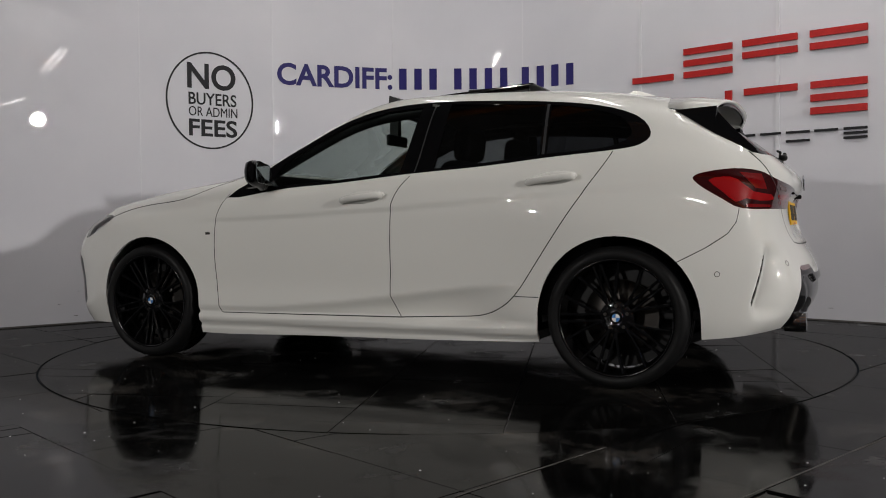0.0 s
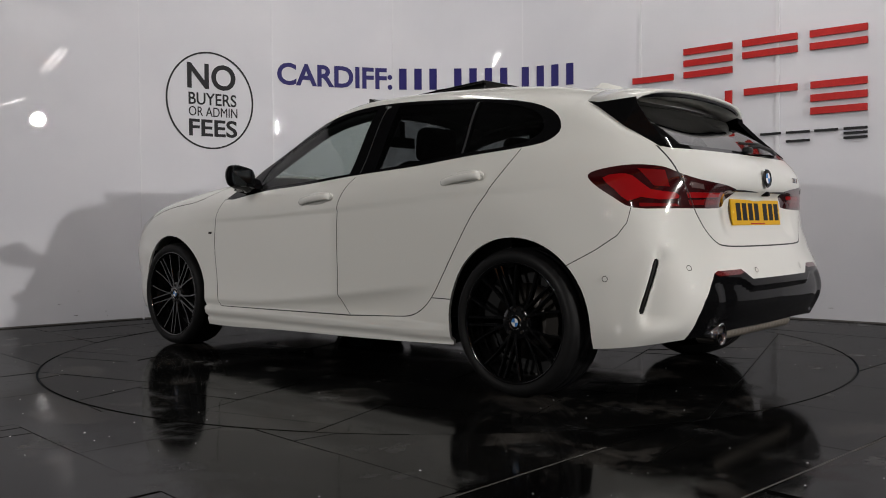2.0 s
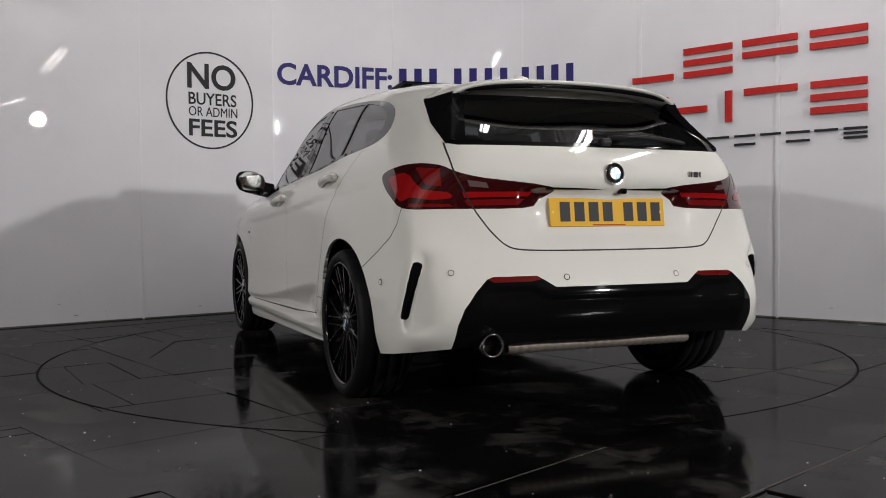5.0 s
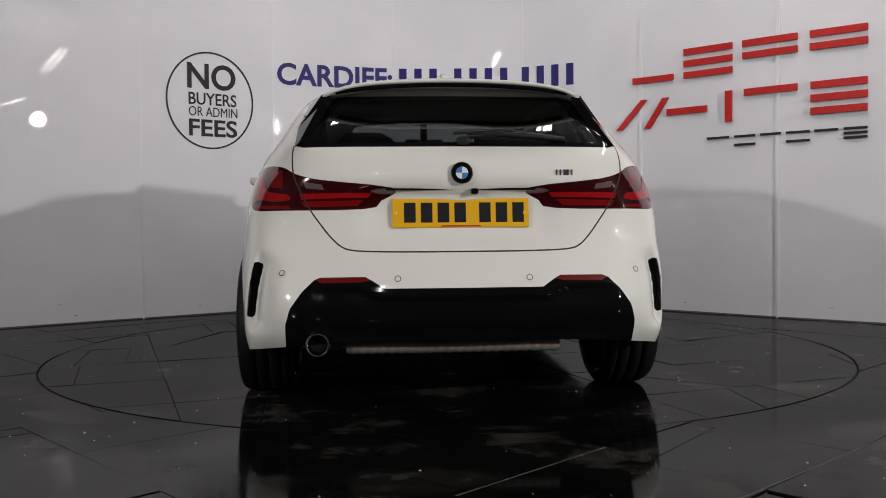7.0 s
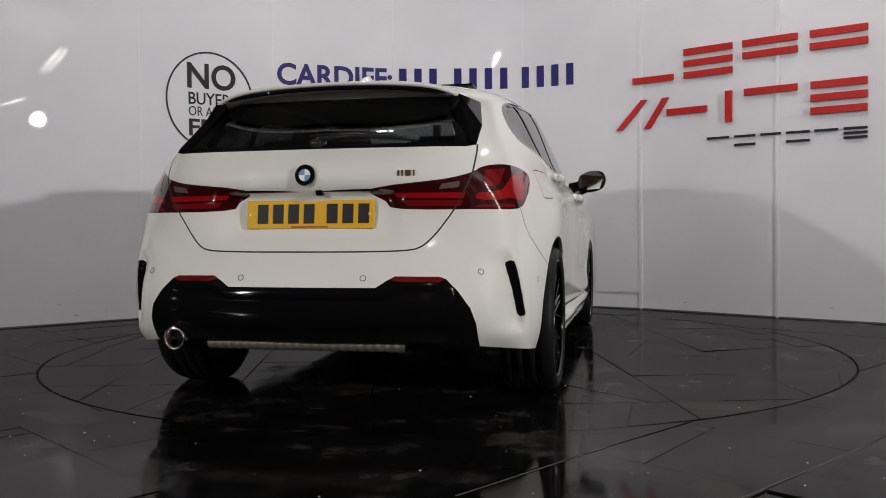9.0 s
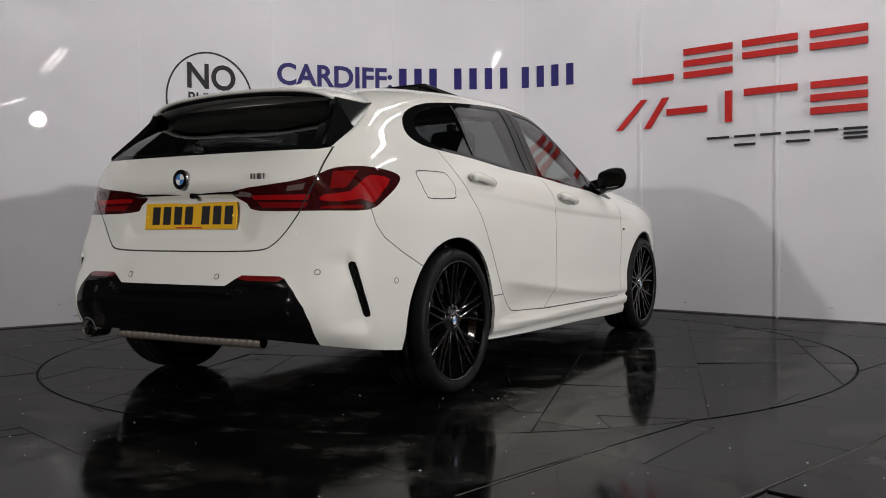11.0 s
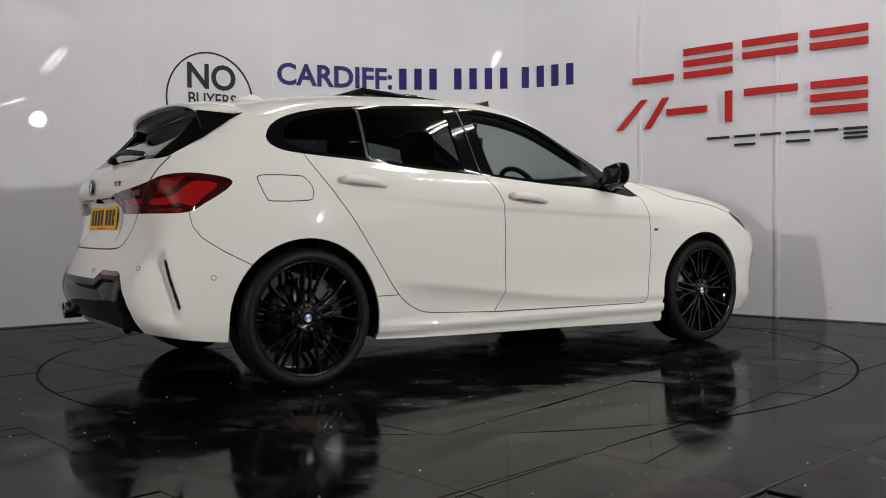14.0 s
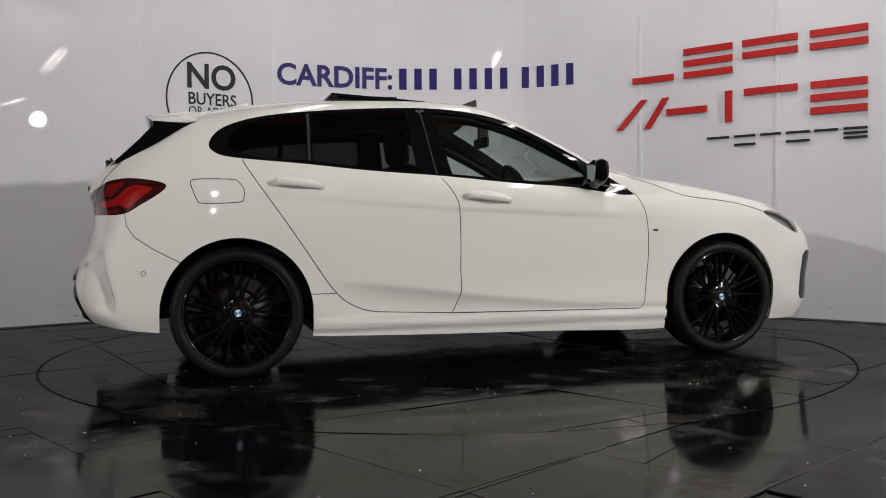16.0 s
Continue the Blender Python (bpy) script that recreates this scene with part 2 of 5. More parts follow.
def tiling(parent, r, out, turn, size, start, count, gap, chipped, rng, near=lambda x, y: True):
    """Square-cut tiles in rows; some are cracked. Tiles out of the near stretch are joined into one mesh."""
    c, s = math.cos(turn), math.sin(turn)
    w, h = size
    far = bmesh.new()
    for j in range(-count, count):
        for i in range(-count, count):
            u, v = start[0] + i * w, start[1] + j * h
            q = [Vector((u + gap, v + gap)), Vector((u + w - gap, v + gap)), Vector((u + w - gap, v + h - gap)), Vector((u + gap, v + h - gap))]
            pieces = [q]
            e = 0.0042
            if rng.random() < chipped:
                a, b = rng.uniform(0.15, 0.85), rng.uniform(0.15, 0.85)
                if rng.random() < 0.5:
                    pieces = [[q[0], q[0].lerp(q[1], a - e), q[3].lerp(q[2], b - e), q[3]], [q[0].lerp(q[1], a + e), q[1], q[2], q[3].lerp(q[2], b + e)]]
                else:
                    pieces = [[q[0], q[1], q[1].lerp(q[2], a - e), q[0].lerp(q[3], b - e)], [q[0].lerp(q[3], b + e), q[1].lerp(q[2], a + e), q[2], q[3]]]
                if rng.random() < 0.4:
                    p = pieces.pop(1)
                    k, l = rng.uniform(0.3, 0.7), rng.uniform(0.3, 0.7)
                    pieces += [[p[0], p[1], p[1].lerp(p[2], k - e), p[0].lerp(p[3], l - e)], [p[0].lerp(p[3], l + e), p[1].lerp(p[2], k + e), p[2], p[3]]]
            mid = Vector((c * (u + w / 2) - s * (v + h / 2), s * (u + w / 2) + c * (v + h / 2)))
            if max(abs(mid.x), abs(mid.y)) > 9.5 or (out and mid.y > 4.9):
                continue
            for pc in pieces:
                pc = keep([Vector((c * p.x - s * p.y, s * p.x + c * p.y)) for p in pc], r, out)
                if not pc:
                    continue
                if near(mid.x, mid.y):
                    tile(pc, parent, rng.uniform(-0.0008, 0.0008))
                else:
                    for f in pc:
                        far.faces.new([far.verts.new((p.x, p.y, FLOOR_Z)) for p in f])
    if len(far.faces):
        tagged(part("far_tiles", far, TILE, parent, "black floor tiles"), kind="stuff")


rng = random.Random(4)
tiling(TT, RT * 0.9958, False, radians(16), (0.62, 0.62), (0.1, -0.2), 5, 0.0026, 0.6, rng)
tiling(floor, RT * 1.0015, True, radians(44), (0.59, 0.59), (-0.225, 0.24), 17, 0.0018, 0.25, rng, lambda x, y: abs(x) < 4.0 and -3.9 < y < 2.9)

# ---- the rest of the room ----
bm = bmesh.new()
box(bm, -9.0, 9.0, -9.1, -9.0, -0.02, CEIL)
thing("wall_south", bm, DARKROOM, "dim grey showroom wall behind the camera", "wall", kind="structure")
bm = bmesh.new()
box(bm, -9.1, -9.0, -9.1, 4.5, 0, CEIL)
thing("wall_west", bm, DARKROOM, "dim grey showroom side wall", "wall", kind="structure")
bm = bmesh.new()
box(bm, 9.0, 9.1, -9.1, 4.5, 0, CEIL)
thing("wall_east", bm, DARKROOM, "dim grey showroom side wall", "wall", kind="structure")
bm = bmesh.new()
box(bm, -9.1, 9.1, 4.5, 4.6, 0, CEIL)
thing("wall_far", bm, DARKROOM, "dim grey showroom end wall", "wall", kind="structure")
bm = bmesh.new()
box(bm, -9.1, 9.1, -9.1, 4.6, CEIL, CEIL + 0.1)
thing("ceiling", bm, CEILING, "dark grey warehouse ceiling", "ceiling", kind="structure")
for y in (-7.5, -4.4, -2.0):
    bm = bmesh.new()
    box(bm, -8.99, 8.99, y - 0.06, y + 0.06, CEIL - 0.2, CEIL - 0.002)
    thing("roof_beam", bm, BEAM, "orange painted steel roof beam", "beam", group="roof beams")


def tube_lamp(at, n):
    ob = holder("ceiling_light", "white twin-tube fluorescent ceiling light, lit", "ceiling light", at, "ceiling lights")
    part("body", rbox(-0.028, 0.028, -0.78, 0.78, -0.02, 0.06, 0.01), LAMPBODY, ob)
    for sx in (-0.05, 0.05):
        bm = bmesh.new()
        tube(bm, [(sx, -0.74, -0.025), (sx, 0.74, -0.025)], 0.016, 10)
        part("lit_tube", bm, TUBE, ob, "glowing fluorescent tube", True)
    for sy in (-0.5, 0.5):
        bm = bmesh.new()
        tube(bm, [(0, sy, 0.06), (0, sy, 0.262)], 0.005, 6)
        part("hanger", bm, LAMPBODY, ob)
    return ob


first = tube_lamp(pose(LIGHTS[0][0], LIGHTS[0][1], CEIL - 0.262), 0)
for lx, ly, w in LIGHTS[1:]:
    copy_thing(first, pose(lx, ly, CEIL - 0.262))
for lx, ly in ((7.25, -6.55), (8.25, -7.5)):
    copy_thing(first, pose(lx, ly, CEIL - 0.262, 0, 0, 47))


def strip_light(y0, z0, y1, z1):
    """A slim lit strip added on the east wall, in place of ceiling lights farther off."""
    ob = holder("wall_light", "slim lit strip added on the dim side wall, standing in for far ceiling lights", "wall light", group="wall lights")
    bm = bmesh.new()
    tube(bm, [(8.985, y0, z0), (8.985, y1, z1)], 0.014, 8)
    part("backplate", bm, LAMPBODY, ob)
    bm = bmesh.new()
    tube(bm, [(8.955, y0, z0), (8.955, y1, z1)], 0.018, 8)
    part("lit_tube", bm, TUBE, ob, "glowing tube", True)


# added strips: their mirror images on the display wall stand for distant hall lights
strip_light(-5.53, 1.82, -4.79, 1.65)
strip_light(-6.48, 1.83, -6.18, 1.79)
strip_light(-8.90, 3.56, -8.50, 3.74)


def rack(x, bays):
    """Pallet racking: blue uprights with bracing, orange beams."""
    ob = holder("pallet_rack", "blue and orange steel pallet racking along the dim wall", "pallet rack", pose(x, -8.45, FLOOR_Z))
    for k in range(bays + 1):
        for y in (-0.42, 0.42):
            part("upright", rbox(k * 2.6 - 0.045, k * 2.6 + 0.045, y - 0.04, y + 0.04, 0.0, 3.7, 0.006), BLUEP, ob, "blue steel upright")
        for z in (0.4, 1.2, 2.0, 2.8):
            bm = bmesh.new()
            tube(bm, [(k * 2.6, -0.40, z), (k * 2.6, 0.40, z + 0.6)], 0.015, 6)
            part("brace", bm, BLUEP, ob)
    for k in range(bays):
        for z in (1.35, 2.55, 3.55):
            for y in (-0.42, 0.42):
                part("beam", rbox(k * 2.6 + 0.048, k * 2.6 + 2.552, y - 0.025, y + 0.025, z - 0.06, z + 0.06, 0.006), BEAM, ob, "orange steel beam")
    return ob


rack(-5.4, 4)
# ---- the car: a smooth shell from key lines, cut into its panels ----
PAINT = mat("white_car_paint", (0.74, 0.735, 0.70), 0.5, coat=1.0, spec=0.15)
to(PAINT, ramp(PAINT, noise_node(PAINT, 600, 2), [(0.3, (0.73, 0.725, 0.69)), (0.7, (0.75, 0.745, 0.71))]), "Base Color")
BLACK = mat("gloss_black_trim", (0.004, 0.004, 0.0045), 0.05, spec=0.14)
DIVIDER = mat("dark_grey_trim", (0.035, 0.035, 0.037), 0.3)
PLASTIC = mat("black_plastic", (0.010, 0.010, 0.0105), 0.5, spec=0.25)
to(PLASTIC, ramp(PLASTIC, noise_node(PLASTIC, 220, 3), [(0.3, grey(0.35)), (0.7, grey(0.6))]), "Roughness")
RUBBER = mat("tyre_rubber", (0.006, 0.006, 0.0063), 0.6, spec=0.16)
to(RUBBER, ramp(RUBBER, noise_node(RUBBER, 12, 5), [(0.3, grey(0.42)), (0.7, grey(0.68))]), "Roughness")
bump(RUBBER, noise_node(RUBBER, 180, 3), 0.15, 0.001)
RIM = mat("gloss_black_alloy", (0.004, 0.004, 0.0045), 0.12, metal=0.0, coat=0.8, spec=0.3)
CHROME = mat("chrome", (0.75, 0.75, 0.76), 0.08, metal=1.0)
STEEL = mat("brushed_steel", (0.05, 0.046, 0.043), 0.42, metal=1.0)
RUST = mat("exhaust_steel", (0.20, 0.175, 0.15), 0.55, metal=0.4)
GAP = mat("panel_gap_black", (0.01, 0.01, 0.01), 0.7)
YELLOW = mat("yellow_plate", (0.72, 0.40, 0.012), 0.5, spec=0.2)
BLUE = mat("badge_blue", (0.06, 0.20, 0.48), 0.25)
WHITE = mat("badge_white", (0.75, 0.75, 0.75), 0.25)
FABRIC = mat("black_seat_cloth", (0.02, 0.02, 0.021), 0.85)
bump(FABRIC, noise_node(FABRIC, 300, 3), 0.3, 0.001)
LINING = mat("pale_headlining", (0.16, 0.16, 0.155), 0.9)


def glassy(name, tint, clear):
    """A thin tinted pane: clear share seen through, the rest dark, with a glass's gloss."""
    m = bpy.data.materials.new(name)
    m.use_nodes = True
    t = m.node_tree
    t.nodes.clear()
    out = t.nodes.new("ShaderNodeOutputMaterial")
    see = t.nodes.new("ShaderNodeBsdfTransparent")
    see.inputs[0].default_value = (*[c * clear for c in tint], 1)
    gl = t.nodes.new("ShaderNodeBsdfGlossy")
    gl.inputs["Roughness"].default_value = 0.02
    fr = t.nodes.new("ShaderNodeLayerWeight")
    fr.inputs[0].default_value = 0.5
    pw = t.nodes.new("ShaderNodeMath")
    pw.operation = "POWER"
    pw.inputs[1].default_value = 4.0
    sc = t.nodes.new("ShaderNodeMath")
    sc.operation = "MULTIPLY_ADD"
    sc.inputs[1].default_value, sc.inputs[2].default_value = 0.9, 0.05
    t.links.new(fr.outputs["Facing"], pw.inputs[0])
    t.links.new(pw.outputs[0], sc.inputs[0])
    mx = t.nodes.new("ShaderNodeMixShader")
    t.links.new(sc.outputs[0], mx.inputs[0])
    t.links.new(see.outputs[0], mx.inputs[1])
    t.links.new(gl.outputs[0], mx.inputs[2])
    t.links.new(mx.outputs[0], out.inputs[0])
    return m


CLEAR = glassy("clear_car_glass", (0.92, 1.0, 0.97), 0.72)
TINT = glassy("privacy_car_glass", (0.9, 0.95, 1.0), 0.15)
LENS = mat("red_lamp_lens", (0.31, 0.005, 0.007), 0.08, coat=1.0)
LENSD = mat("smoked_red_lens", (0.034, 0.002, 0.003), 0.08, coat=1.0)
DEEP = mat("deep_red_lens", (0.17, 0.004, 0.005), 0.08, coat=1.0)
REFLEX = mat("red_reflector", (0.13, 0.004, 0.004), 0.15, coat=1.0)
HEADL = glassy("headlamp_lens", (1.0, 1.0, 1.0), 0.93)
LAMPIN = mat("silvery_lamp_housing", (0.42, 0.43, 0.45), 0.35, metal=0.6)

CAR = holder("car", "white five-door hatchback with gloss black wheels on the turntable", "car")

# key lines from front middle round one side to rear middle; z rises from line to line
SIDE_X = (1.70, 1.335, 0.92, 0.40, -0.25, -0.80, -1.335, -1.70)
SIDE_Y = [
    (0.80, 0.85, 0.865, 0.865, 0.865, 0.865, 0.86, 0.84),
    (0.835, 0.885, 0.893, 0.893, 0.893, 0.893, 0.89, 0.86),
    (0.85, 0.892, 0.890, 0.888, 0.888, 0.890, 0.897, 0.868),
    (0.855, 0.897, 0.893, 0.890, 0.891, 0.893, 0.902, 0.868),
    (0.845, 0.898, 0.897, 0.893, 0.893, 0.896, 0.902, 0.852),
    (0.83, 0.868, 0.888, 0.893, 0.893, 0.892, 0.885, 0.835),
    (0.775, 0.815, 0.850, 0.876, 0.872, 0.858, 0.835, 0.792),
    (0.68, 0.72, 0.765, 0.828, 0.825, 0.808, 0.768, 0.705)]
SIDE_Z = [
    (0.165, 0.16, 0.145, 0.155, 0.165, 0.178, 0.20, 0.225),
    (0.27, 0.27, 0.26, 0.265, 0.27, 0.28, 0.29, 0.30),
    (0.40, 0.40, 0.39, 0.39, 0.39, 0.40, 0.41, 0.41),
    (0.54, 0.54, 0.54, 0.54, 0.545, 0.55, 0.55, 0.55),
    (0.67, 0.69, 0.69, 0.69, 0.70, 0.70, 0.70, 0.70),
    (0.765, 0.80, 0.80, 0.80, 0.82, 0.83, 0.83, 0.82),
    (0.822, 0.875, 0.875, 0.875, 0.915, 0.94, 0.96, 0.945),
    (0.856, 0.922, 0.945, 0.935, 0.98, 1.018, 1.07, 1.065)]
UPPER = {  # columns 3 to 10, lines 8 to 10
    8: [(0.84, 0.62, 1.015), (0.80, 0.665, 1.01), (0.73, 0.72, 1.01), (0.34, 0.765, 1.07), (-0.25, 0.748, 1.16), (-0.80, 0.733, 1.18), (-1.33, 0.695, 1.185), (-1.60, 0.645, 1.17)],
    9: [(0.42, 0.57, 1.205), (0.39, 0.605, 1.205), (0.35, 0.64, 1.20), (0.14, 0.64, 1.295), (-0.28, 0.64, 1.358), (-0.80, 0.625, 1.345), (-1.24, 0.605, 1.305), (-1.47, 0.575, 1.27)],
    10: [(0.06, 0.46, 1.365), (0.04, 0.48, 1.36), (0.02, 0.49, 1.36), (-0.08, 0.48, 1.385), (-0.32, 0.47, 1.405), (-0.78, 0.46, 1.402), (-1.13, 0.44, 1.378), (-1.34, 0.42, 1.35)]}
FRONT = [
    [(2.12, 0, .16), (2.18, 0, .25), (2.21, 0, .40), (2.22, 0, .55), (2.19, 0, .67), (2.11, 0, .76), (1.95, 0, .835), (1.5, 0, .95), (0.95, 0, 1.03), (0.50, 0, 1.22), (0.12, 0, 1.39)],
    [(2.10, .40, .16), (2.16, .40, .25), (2.19, .40, .40), (2.20, .40, .55), (2.16, .40, .67), (2.06, .40, .76), (1.89, .40, .825), (1.5, .38, .94), (0.93, .36, 1.03), (0.48, .34, 1.215), (0.10, .30, 1.385)],
    [(1.96, .69, .16), (2.0, .71, .25), (2.01, .715, .40), (2.025, .725, .55), (1.98, .725, .68), (1.90, .705, .765), (1.80, .635, .822), (1.46, .55, .925), (0.90, .55, 1.02), (0.45, .52, 1.205), (0.08, .42, 1.37)]]
REAR = [
    [(-1.90, .785, .25), (-1.95, .79, .31), (-1.97, .785, .42), (-1.965, .78, .55), (-1.92, .775, .69), (-1.88, .775, .80), (-1.86, .735, .93), (-1.82, .66, 1.05), (-1.68, .60, 1.165), (-1.55, .545, 1.265), (-1.42, .40, 1.335)],
    [(-2.03, .62, .275), (-2.06, .63, .33), (-2.085, .63, .42), (-2.045, .63, .55), (-1.995, .63, .67), (-1.98, .63, .80), (-1.975, .62, .92), (-1.91, .60, 1.035), (-1.76, .54, 1.16), (-1.60, .49, 1.27), (-1.46, .38, 1.335)],
    [(-2.08, .33, .29), (-2.12, .33, .34), (-2.14, .33, .42), (-2.105, .33, .54), (-2.055, .33, .645), (-2.015, .33, .80), (-2.045, .33, .905), (-1.96, .33, 1.03), (-1.79, .31, 1.16), (-1.63, .29, 1.275), (-1.49, .25, 1.345)],
    [(-2.09, 0, .29), (-2.13, 0, .34), (-2.15, 0, .42), (-2.12, 0, .54), (-2.065, 0, .645), (-2.025, 0, .80), (-2.06, 0, .91), (-1.972, 0, 1.03), (-1.80, 0, 1.16), (-1.64, 0, 1.28), (-1.50, 0, 1.35)]]
cols = [list(c) for c in FRONT]
for k, x in enumerate(SIDE_X):
    cols.append([(x, SIDE_Y[j][k], SIDE_Z[j][k]) for j in range(8)] + [UPPER[j][k] for j in (8, 9, 10)])
cols += [list(c) for c in REAR]
for k, c in enumerate(cols):
    f = k / (len(cols) - 1)
    c.append((-0.30 - 0.85 * f, 0.0, 1.425 - 0.028 * f))
NET = np.array(cols)  # columns, lines, xyz


def natural(P, knots, at):
    """A natural cubic spline through the rows of P at the knots."""
    n = len(knots)
    h = np.diff(knots)
    A, b = np.eye(n), np.zeros(P.shape)
    for i in range(1, n - 1):
        A[i, i - 1], A[i, i], A[i, i + 1] = h[i - 1], 2 * (h[i - 1] + h[i]), h[i]
        b[i] = 6 * ((P[i + 1] - P[i]) / h[i] - (P[i] - P[i - 1]) / h[i - 1])
    M = np.linalg.solve(A, b.reshape(n, -1)).reshape(P.shape)
    i = np.clip(np.searchsorted(knots, at, side="right") - 1, 0, n - 2)
    sh = (-1,) + (1,) * (P.ndim - 1)
    hi, t0, t1 = h[i].reshape(sh), (at - knots[i]).reshape(sh), (knots[i + 1] - at).reshape(sh)
    return (M[i] * t1 ** 3 + M[i + 1] * t0 ** 3) / (6 * hi) + (P[i] / hi - M[i] * hi / 6) * t1 + (P[i + 1] / hi - M[i + 1] * hi / 6) * t0


def mirrored(P, n):
    a, b = P[1:n + 1][::-1].copy(), P[-n - 1:-1][::-1].copy()
    a[..., 1] *= -1
    b[..., 1] *= -1
    return np.concatenate([a, P, b])


NU, NV = 290, 170
full = mirrored(NET, 2)
ku = np.concatenate([[0], np.cumsum(np.linalg.norm(np.diff(full[:, :8], axis=0), axis=2).mean(1))])
u0, u1 = ku[2], ku[-3]
bend = u0 + (u1 - u0) * 0.70
dense_u = natural(full, ku, np.concatenate([np.linspace(u0, bend, 150, endpoint=False), np.linspace(bend, u1, NU - 150)]))
top = dense_u[:, -3:-1][:, ::-1].copy()
top[..., 1] *= -1
dense_u = np.concatenate([dense_u, top], axis=1)
kv = np.concatenate([[0], np.cumsum(np.linalg.norm(np.diff(dense_u, axis=1), axis=2).mean(0))])
GRID = natural(np.swapaxes(dense_u, 0, 1), kv, np.linspace(0, kv[-3], NV))
GRID[:, 0, 1] = 0
GRID[:, -1, 1] = 0
GRID[-1, :, 1] = 0


def ease(a, b, v):
    t = np.clip((v - a) / (b - a), 0, 1)
    return t * t * (3 - 2 * t)


def sculpt(G):
    """Creases, the sill's ledge and the scooped bumper corners."""
    x, y, z = G[..., 0].copy(), G[..., 1].copy(), G[..., 2].copy()
    flank = ease(-1.2, -1.02, x) * (1 - ease(1.02, 1.15, x)) * (y > 0.78)
    low = np.interp(x, [-1.0, -0.87, -0.22, 0.10, 0.45, 0.85], [0.50, 0.455, 0.375, 0.335, 0.30, 0.285])
    tuck = 0.10 * (1 - np.exp(-np.clip(low - z, 0, None) * 0.95 / 0.10)) * ease(0.254, 0.266, z) * ease(-1.0, -0.50, x)
    ledge = -0.005 * (1 - ease(0.25, 0.264, z)) + 0.016 * (1 - ease(0.198, 0.210, z)) - 0.010 * (1 - ease(0.180, 0.192, z))
    G[..., 1] -= flank * (tuck + ledge)
    sh = np.interp(x, [-1.75, -0.95, -0.25, 0.5, 1.0], [0.905, 0.865, 0.815, 0.78, 0.765])
    d = sh - z
    dip = ease(0, 0.016, d) * np.exp(-np.clip(d, 0, None) / 0.10) * 0.0080
    G[..., 1] -= dip * ease(-1.75, -1.3, x) * (1 - ease(0.7, 1.1, x)) * (y > 0.7)
    q = x + y
    qs = np.interp(z, [0.385, 0.585], [-1.071, -1.149])
    s = np.clip((qs - q) / 0.27, 0, 1)
    scoop = ease(0, 0.05, qs - q) * (1 - s) ** 1.5 * ease(0.31, 0.37, z) * (1 - ease(0.565, 0.65, z)) * (x < -1.6) * 0.047
    lip = np.exp(-((q - qs - 0.035) / 0.05) ** 2) * ease(0.25, 0.42, z) * (1 - ease(0.58, 0.70, z)) * (x < -1.6) * 0.005
    G[..., 0] += 0.707 * (scoop - lip)
    G[..., 1] -= 0.707 * (scoop - lip)
    # the hollow for the number plate and the tailgate's edge above it
    hollow = ease(0.862, 0.85, z) * ease(0.64, 0.70, z) * (1 - ease(0.30, 0.40, y)) * (x < -1.8) * 0.016
    G[..., 0] += hollow
    # the black lower bumper: the panel below its top edge is set back
    back = ease(0.462, 0.447, z - 0.035 * ease(0.30, 0.40, y)) * ease(0.285, 0.33, z) * (1 - ease(0.50, 0.60, y)) * (x < -1.88)
    G[..., 0] += back * 0.016


sculpt(GRID)


